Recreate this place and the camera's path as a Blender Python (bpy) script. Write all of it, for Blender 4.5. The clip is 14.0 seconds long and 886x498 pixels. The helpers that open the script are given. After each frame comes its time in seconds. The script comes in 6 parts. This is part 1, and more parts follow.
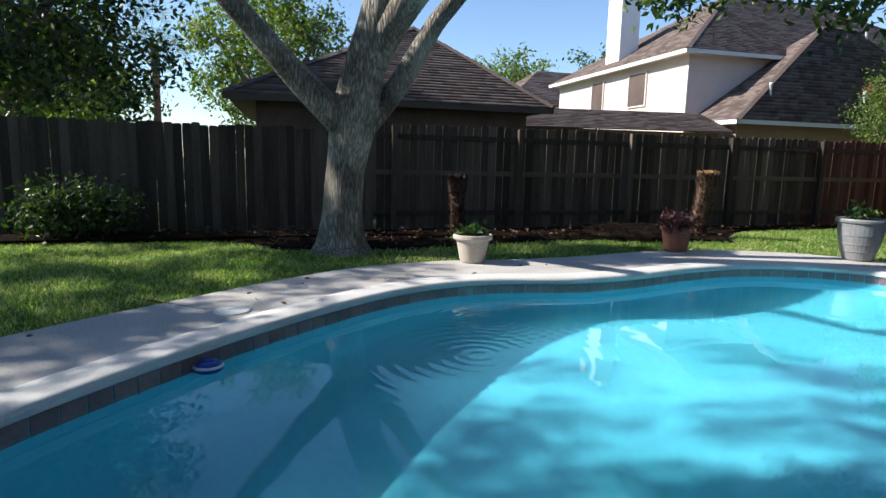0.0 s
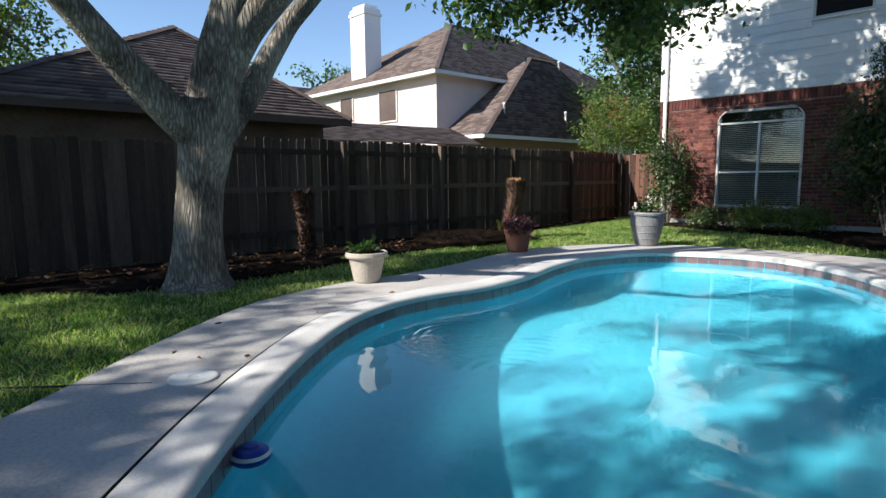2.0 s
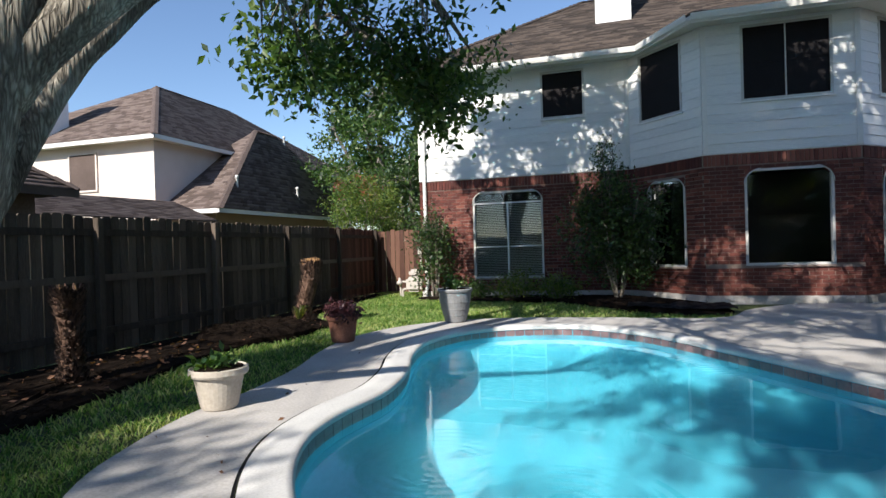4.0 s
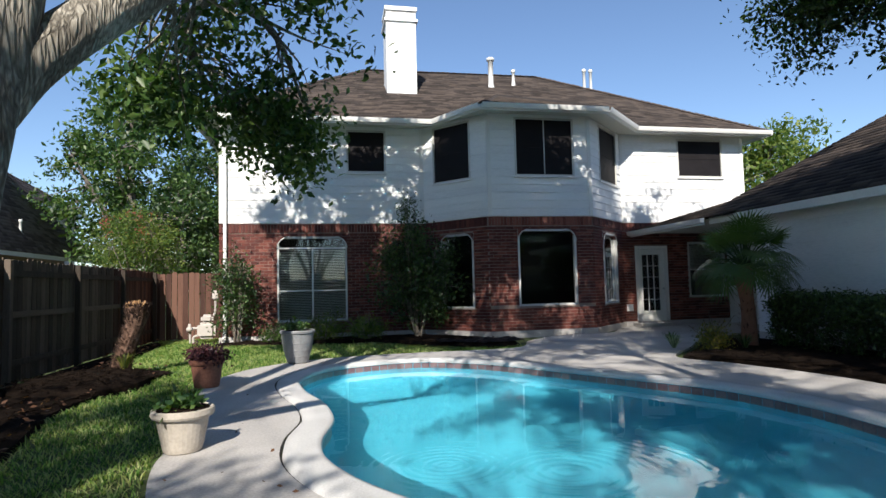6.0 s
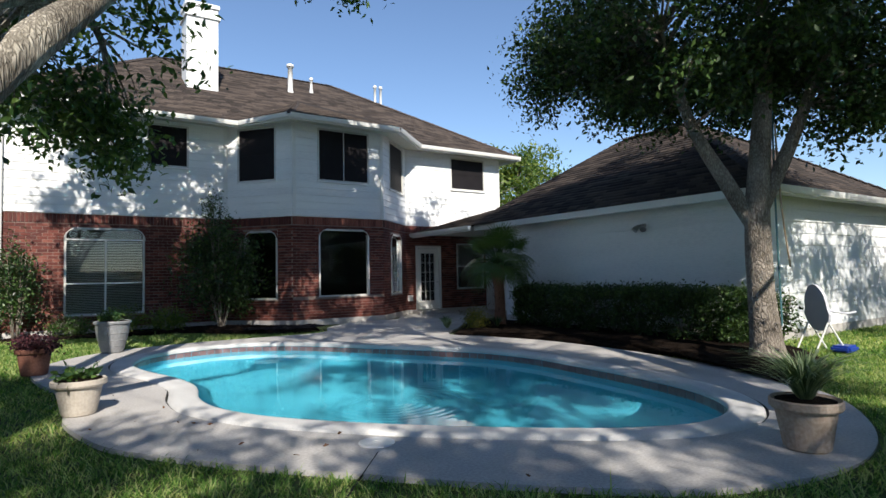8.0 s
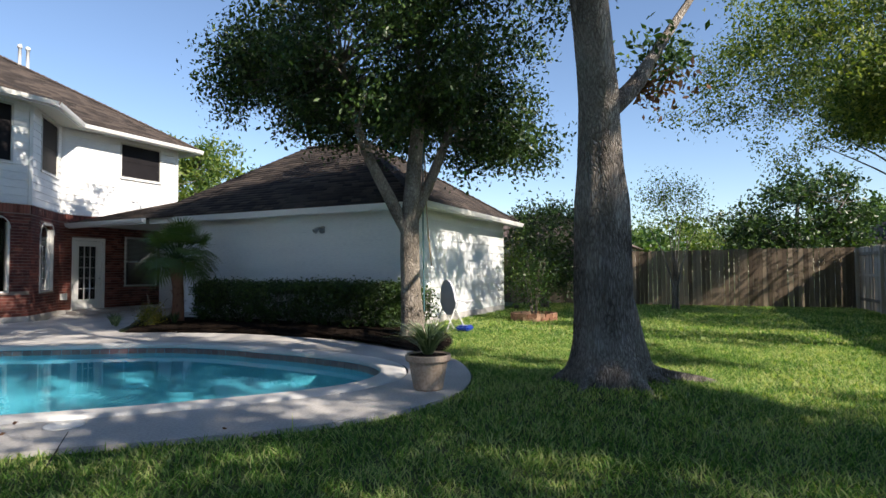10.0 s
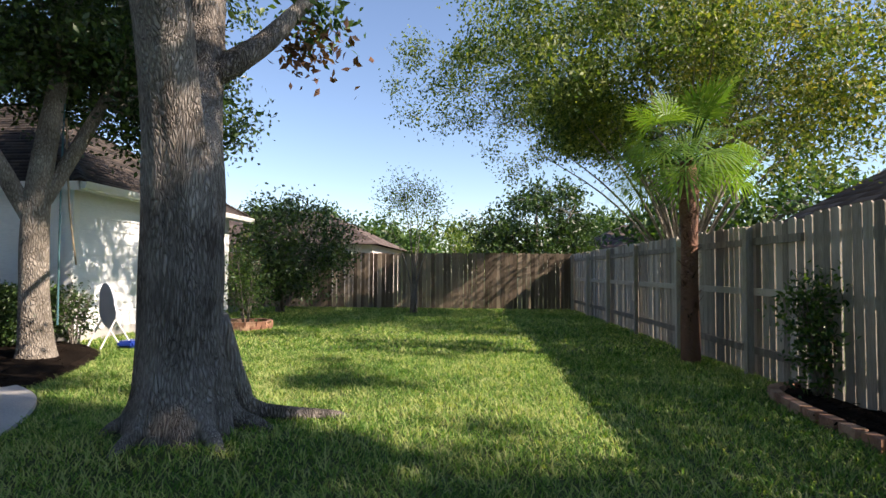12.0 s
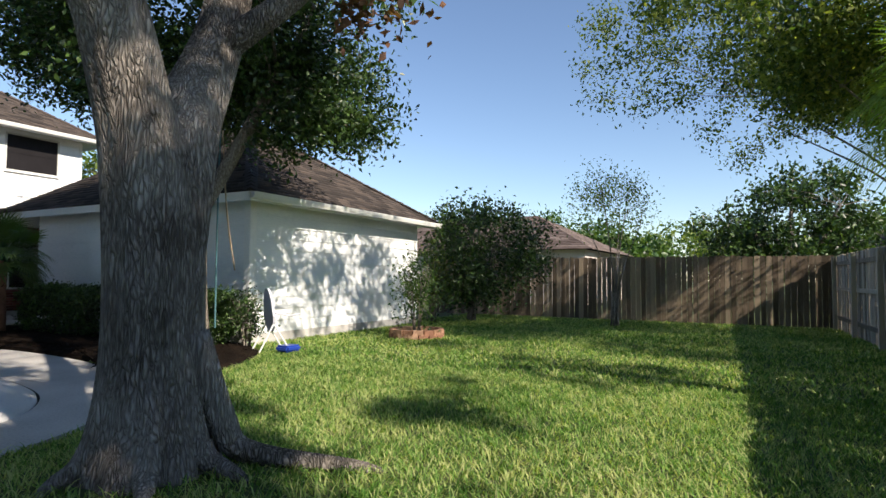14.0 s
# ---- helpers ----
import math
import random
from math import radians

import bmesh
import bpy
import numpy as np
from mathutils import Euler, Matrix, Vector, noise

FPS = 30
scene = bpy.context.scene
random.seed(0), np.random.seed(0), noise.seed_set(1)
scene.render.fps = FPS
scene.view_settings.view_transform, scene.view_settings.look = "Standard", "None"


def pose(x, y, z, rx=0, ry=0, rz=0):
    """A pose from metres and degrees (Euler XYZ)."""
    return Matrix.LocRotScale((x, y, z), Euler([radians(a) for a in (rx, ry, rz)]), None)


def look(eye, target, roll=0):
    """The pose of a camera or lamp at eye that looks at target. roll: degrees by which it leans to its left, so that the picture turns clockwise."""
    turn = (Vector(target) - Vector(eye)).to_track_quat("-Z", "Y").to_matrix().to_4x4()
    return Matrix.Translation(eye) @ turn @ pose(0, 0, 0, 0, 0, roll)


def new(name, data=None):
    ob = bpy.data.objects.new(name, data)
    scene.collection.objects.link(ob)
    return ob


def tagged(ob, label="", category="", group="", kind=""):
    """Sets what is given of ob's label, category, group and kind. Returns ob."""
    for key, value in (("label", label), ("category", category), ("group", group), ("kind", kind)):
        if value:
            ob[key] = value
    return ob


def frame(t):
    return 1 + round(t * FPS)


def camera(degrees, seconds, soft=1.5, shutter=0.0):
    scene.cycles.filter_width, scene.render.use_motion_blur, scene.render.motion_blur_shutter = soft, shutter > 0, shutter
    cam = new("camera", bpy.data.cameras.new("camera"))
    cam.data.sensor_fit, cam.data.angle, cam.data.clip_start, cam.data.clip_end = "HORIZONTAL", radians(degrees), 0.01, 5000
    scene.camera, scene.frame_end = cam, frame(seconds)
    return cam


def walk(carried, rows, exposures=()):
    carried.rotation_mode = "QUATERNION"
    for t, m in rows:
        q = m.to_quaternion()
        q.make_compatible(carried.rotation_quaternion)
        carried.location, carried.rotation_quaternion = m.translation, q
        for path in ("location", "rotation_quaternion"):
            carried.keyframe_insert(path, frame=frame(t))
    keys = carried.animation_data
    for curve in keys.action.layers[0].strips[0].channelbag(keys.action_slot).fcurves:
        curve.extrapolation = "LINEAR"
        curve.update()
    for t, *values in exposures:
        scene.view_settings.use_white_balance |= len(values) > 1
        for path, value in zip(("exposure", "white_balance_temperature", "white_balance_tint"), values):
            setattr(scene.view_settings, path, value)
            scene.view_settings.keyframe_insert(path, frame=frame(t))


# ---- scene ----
cam = camera(75.5, 14.0)
PATH = [
    (0, (5.011, 3.071, 1.213), (3.105, 3.596, 0.909), 1.3),
    (0.5, (4.769, 2.565, 1.184), (2.92, 3.267, 0.888), 0.9),
    (1, (4.514, 2.135, 1.207), (2.762, 3.056, 0.923), 0.4),
    (1.5, (4.152, 1.763, 1.178), (2.53, 2.902, 0.914), -0.0),
    (2, (3.726, 1.489, 1.161), (2.278, 2.847, 0.915), -0.5),
    (2.5, (3.214, 1.337, 1.189), (2.001, 2.915, 0.992), -1.1),
    (3, (2.685, 1.223, 1.216), (1.727, 2.971, 1.066), -1.3),
    (3.2, (2.453, 1.226, 1.248), (1.593, 3.027, 1.118), -1.5),
    (5.3, (0.289, 0.759, 1.319), (0.253, 2.754, 1.45), -1.3),
    (5.5, (0.042, 0.621, 1.323), (0.14, 2.614, 1.454), -1.3),
    (6, (-0.364, 0.232, 1.273), (0.021, 2.19, 1.402), -1.4),
    (6.5, (-0.678, -0.237, 1.273), (-0.086, 1.669, 1.399), -1.4),
    (7, (-1.03, -0.701, 1.281), (-0.203, 1.116, 1.397), -1.3),
    (7.2, (-1.166, -0.854, 1.28), (-0.275, 0.933, 1.391), -1.4),
    (9.3, (-2.418, -1.841, 1.236), (-0.941, -0.495, 1.314), -0.4),
    (9.5, (-2.493, -1.875, 1.219), (-0.941, -0.617, 1.297), -0.5),
    (10, (-2.491, -1.967, 1.184), (-0.683, -1.116, 1.263), -0.4),
    (10.5, (-2.258, -2.188, 1.152), (-0.3, -1.787, 1.228), -0.7),
    (11, (-2.009, -2.591, 1.18), (-0.024, -2.364, 1.252), -0.6),
    (11.5, (-1.289, -2.883, 1.219), (0.704, -2.73, 1.29), -0.1),
    (12, (-0.659, -3.166, 1.232), (1.333, -3.007, 1.31), 0.3),
    (12.5, (-0.106, -3.408, 1.226), (1.874, -3.134, 1.315), -0.1),
    (13, (0.389, -3.678, 1.214), (2.328, -3.197, 1.308), -0.1),
    (13.5, (0.767, -4.025, 1.228), (2.636, -3.318, 1.32), 0.4),
    (14, (1.104, -4.089, 1.221), (2.862, -3.141, 1.319), 0.4),
]
walk(cam, [(t, look(eye, target, roll)) for t, eye, target, roll in PATH],
     [(0, 0.88, 6150, 12), (2, 0.80, 6150, 12), (3.2, 0.75, 6200, 12), (5.3, 0.66, 6250, 12), (7.2, 0.58, 6250, 12), (9.5, 0.76, 6400, 12),
      (10.5, 0.98, 6800, 17), (11.5, 1.14, 6900, 19), (12.5, 1.02, 6900, 18), (13.2, 0.90, 6800, 15), (14, 0.80, 6700, 13)])

# ---- light ----
SUN = Vector((-0.30, -1.0, 0.755)).normalized()
world = bpy.data.worlds.new("world")
scene.world = world
world.use_nodes = True
wn = world.node_tree
sky = wn.nodes.new("ShaderNodeTexSky")
sky.sky_type = 'NISHITA'
sky.sun_disc = False
sky.sun_elevation = math.asin(SUN.z)
sky.sun_rotation = math.atan2(SUN.x, SUN.y)
sky.altitude = 0
sky.air_density = 1.0
sky.dust_density = 0.1
sky.ozone_density = 3.0
wn.links.new(sky.outputs[0], wn.nodes["Background"].inputs[0])
wn.nodes["Background"].inputs[1].default_value = 0.104
sun_data = bpy.data.lights.new("sun", 'SUN')
sun_data.energy = 5.0
sun_data.angle = radians(0.55)
sun_data.color = (1.0, 0.92, 0.775)
sun = new("sun", sun_data)
sun.matrix_world = look(SUN * 60, (0, 0, 0))
scene.view_settings.exposure = 0.85


# ---- materials ----
def mat(name, cols, rough=0.7, scale=3.0, fine=30.0, bump=0.2, metal=0.0, island=0.0, objrand=0.0, stretch=(1, 1, 1),
        spec=0.5, wave=None, dist=0.01, trans=0.0, sheen=0.0):
    """Noise-mixed colours at two scales, with bump. cols: two or three colours."""
    m = bpy.data.materials.new(name)
    m.use_nodes = True
    nt = m.node_tree
    L = nt.links.new
    b = nt.nodes["Principled BSDF"]
    b.inputs["Roughness"].default_value = rough
    b.inputs["Metallic"].default_value = metal
    b.inputs["Specular IOR Level"].default_value = spec
    geo = nt.nodes.new("ShaderNodeNewGeometry")
    mp = nt.nodes.new("ShaderNodeMapping")
    mp.inputs["Scale"].default_value = stretch
    L(geo.outputs["Position"], mp.inputs[0])
    n1 = nt.nodes.new("ShaderNodeTexNoise")
    n1.inputs["Scale"].default_value = scale
    n1.inputs["Detail"].default_value = 4
    L(mp.outputs[0], n1.inputs["Vector"])
    n2 = nt.nodes.new("ShaderNodeTexNoise")
    n2.inputs["Scale"].default_value = fine
    n2.inputs["Detail"].default_value = 5
    L(mp.outputs[0], n2.inputs["Vector"])
    add = nt.nodes.new("ShaderNodeMath")
    add.operation = 'MULTIPLY_ADD'
    L(n2.outputs[0], add.inputs[0])
    add.inputs[1].default_value = 0.5
    half = nt.nodes.new("ShaderNodeMath")
    half.operation = 'MULTIPLY'
    L(n1.outputs[0], half.inputs[0])
    half.inputs[1].default_value = 0.5
    L(half.outputs[0], add.inputs[2])
    fac = add.outputs[0]
    for amount, src in ((island, geo.outputs["Random Per Island"]), (objrand, None)):
        if amount:
            if src is None:
                src = nt.nodes.new("ShaderNodeObjectInfo").outputs["Random"]
            c = nt.nodes.new("ShaderNodeMath")
            c.operation = 'SUBTRACT'
            L(src, c.inputs[0])
            c.inputs[1].default_value = 0.5
            a2 = nt.nodes.new("ShaderNodeMath")
            a2.operation = 'MULTIPLY_ADD'
            L(c.outputs[0], a2.inputs[0])
            a2.inputs[1].default_value = amount
            L(fac, a2.inputs[2])
            fac = a2.outputs[0]
    r = nt.nodes.new("ShaderNodeValToRGB")
    el = r.color_ramp.elements
    el[0].position, el[1].position = 0.3, 0.7
    el[0].color, el[1].color = (*cols[0], 1), (*cols[-1], 1)
    if len(cols) == 3:
        e = el.new(0.5)
        e.color = (*cols[1], 1)
    L(fac, r.inputs[0])
    L(r.outputs[0], b.inputs["Base Color"])
    bp = nt.nodes.new("ShaderNodeBump")
    bp.inputs["Strength"].default_value = bump
    bp.inputs["Distance"].default_value = dist
    L(n2.outputs[0], bp.inputs["Height"])
    L(bp.outputs[0], b.inputs["Normal"])
    if trans:
        t = nt.nodes.new("ShaderNodeBsdfTranslucent")
        hue = nt.nodes.new("ShaderNodeMixRGB")
        hue.blend_type = 'MULTIPLY'
        hue.inputs[0].default_value = 1
        hue.inputs[2].default_value = (1.5, 1.6, 0.55, 1)
        L(r.outputs[0], hue.inputs[1])
        L(hue.outputs[0], t.inputs[0])
        mx = nt.nodes.new("ShaderNodeMixShader")
        mx.inputs[0].default_value = trans
        L(b.outputs[0], mx.inputs[1])
        L(t.outputs[0], mx.inputs[2])
        L(mx.outputs[0], nt.nodes["Material Output"].inputs[0])
    return m


def plain(name, col, rough=0.5, metal=0.0):
    m = bpy.data.materials.new(name)
    m.use_nodes = True
    b = m.node_tree.nodes["Principled BSDF"]
    b.inputs["Base Color"].default_value = (*col, 1)
    b.inputs["Roughness"].default_value = rough
    b.inputs["Metallic"].default_value = metal
    return m


def bark_material(name, cols, scale=15.0, stretch=0.30, depth=0.045):
    """Plates parted by dark furrows, with fine roughness."""
    m = bpy.data.materials.new(name)
    m.use_nodes = True
    nt = m.node_tree
    L = nt.links.new
    N = nt.nodes.new
    b = nt.nodes["Principled BSDF"]
    b.inputs["Roughness"].default_value = 0.95
    b.inputs["Specular IOR Level"].default_value = 0.2
    geo = N("ShaderNodeNewGeometry")
    mp = N("ShaderNodeMapping")
    mp.inputs["Scale"].default_value = (1, 1, stretch)
    L(geo.outputs["Position"], mp.inputs[0])
    warp = N("ShaderNodeTexNoise")
    warp.inputs["Scale"].default_value = 9
    warp.inputs["Detail"].default_value = 3
    L(mp.outputs[0], warp.inputs["Vector"])
    mul = N("ShaderNodeVectorMath")
    mul.operation = 'MULTIPLY_ADD'
    L(warp.outputs["Color"], mul.inputs[0])
    mul.inputs[1].default_value = (0.12, 0.12, 0.12)
    L(mp.outputs[0], mul.inputs[2])
    vor = N("ShaderNodeTexVoronoi")
    vor.feature = 'DISTANCE_TO_EDGE'
    vor.inputs["Scale"].default_value = scale
    L(mul.outputs[0], vor.inputs["Vector"])
    fur = N("ShaderNodeMapRange")
    fur.inputs[1].default_value = 0.0
    fur.inputs[2].default_value = 0.30
    L(vor.outputs["Distance"], fur.inputs[0])
    big = N("ShaderNodeTexNoise")
    big.inputs["Scale"].default_value = 1.7
    big.inputs["Detail"].default_value = 5
    L(geo.outputs["Position"], big.inputs["Vector"])
    fine = N("ShaderNodeTexNoise")
    fine.inputs["Scale"].default_value = 55
    fine.inputs["Detail"].default_value = 6
    L(mp.outputs[0], fine.inputs["Vector"])
    mix = N("ShaderNodeMath")
    mix.operation = 'MULTIPLY_ADD'
    L(fur.outputs[0], mix.inputs[0])
    mix.inputs[1].default_value = 0.16
    add = N("ShaderNodeMath")
    add.operation = 'MULTIPLY_ADD'
    L(big.outputs[0], add.inputs[0])
    add.inputs[1].default_value = 0.62
    sm = N("ShaderNodeMath")
    sm.operation = 'MULTIPLY'
    L(fine.outputs[0], sm.inputs[0])
    sm.inputs[1].default_value = 0.38
    L(sm.outputs[0], add.inputs[2])
    L(add.outputs[0], mix.inputs[2])
    r = N("ShaderNodeValToRGB")
    el = r.color_ramp.elements
    el[0].position, el[1].position = 0.40, 0.80
    el[0].color, el[1].color = (*cols[0], 1), (*cols[2], 1)
    el.new(0.58).color = (*cols[1], 1)
    L(mix.outputs[0], r.inputs[0])
    L(r.outputs[0], b.inputs["Base Color"])
    hgt = N("ShaderNodeMath")
    hgt.operation = 'MULTIPLY_ADD'
    L(fine.outputs[0], hgt.inputs[0])
    hgt.inputs[1].default_value = 0.35
    L(fur.outputs[0], hgt.inputs[2])
    bp = N("ShaderNodeBump")
    bp.inputs["Strength"].default_value = 1.0
    bp.inputs["Distance"].default_value = depth
    L(hgt.outputs[0], bp.inputs["Height"])
    L(bp.outputs[0], b.inputs["Normal"])
    return m


def water_material():
    m = bpy.data.materials.new("pool_water")
    m.use_nodes = True
    nt = m.node_tree
    b = nt.nodes["Principled BSDF"]
    b.inputs["Base Color"].default_value = (0.80, 0.97, 1.0, 1)
    b.inputs["Roughness"].default_value = 0.0
    b.inputs["IOR"].default_value = 1.33
    b.inputs["Transmission Weight"].default_value = 1.0
    geo = nt.nodes.new("ShaderNodeNewGeometry")
    n = nt.nodes.new("ShaderNodeTexNoise")
    n.inputs["Scale"].default_value = 1.6
    n.inputs["Detail"].default_value = 2
    nt.links.new(geo.outputs["Position"], n.inputs["Vector"])
    bp = nt.nodes.new("ShaderNodeBump")
    bp.inputs["Strength"].default_value = 0.10
    bp.inputs["Distance"].default_value = 0.03
    height = n.outputs[0]
    # rings spreading from where drops fell
    for cx, cy, reach, wave in ((0.50, 4.75, 0.85, 0.085), (1.35, 4.35, 1.25, 0.11), (2.6, 8.2, 0.9, 0.10)):
        dist = nt.nodes.new("ShaderNodeVectorMath")
        dist.operation = 'DISTANCE'
        nt.links.new(geo.outputs["Position"], dist.inputs[0])
        dist.inputs[1].default_value = (cx, cy, -0.13)
        ph = nt.nodes.new("ShaderNodeMath")
        ph.operation = 'MULTIPLY'
        nt.links.new(dist.outputs["Value"], ph.inputs[0])
        ph.inputs[1].default_value = 2 * math.pi / wave
        sn = nt.nodes.new("ShaderNodeMath")
        sn.operation = 'SINE'
        nt.links.new(ph.outputs[0], sn.inputs[0])
        fade = nt.nodes.new("ShaderNodeMapRange")
        fade.inputs[1].default_value = reach * 0.35
        fade.inputs[2].default_value = reach
        fade.inputs[3].default_value = 0.16
        fade.inputs[4].default_value = 0.0
        nt.links.new(dist.outputs["Value"], fade.inputs[0])
        ma = nt.nodes.new("ShaderNodeMath")
        ma.operation = 'MULTIPLY_ADD'
        nt.links.new(sn.outputs[0], ma.inputs[0])
        nt.links.new(fade.outputs[0], ma.inputs[1])
        nt.links.new(height, ma.inputs[2])
        height = ma.outputs[0]
    nt.links.new(height, bp.inputs["Height"])
    nt.links.new(bp.outputs[0], b.inputs["Normal"])
    return m


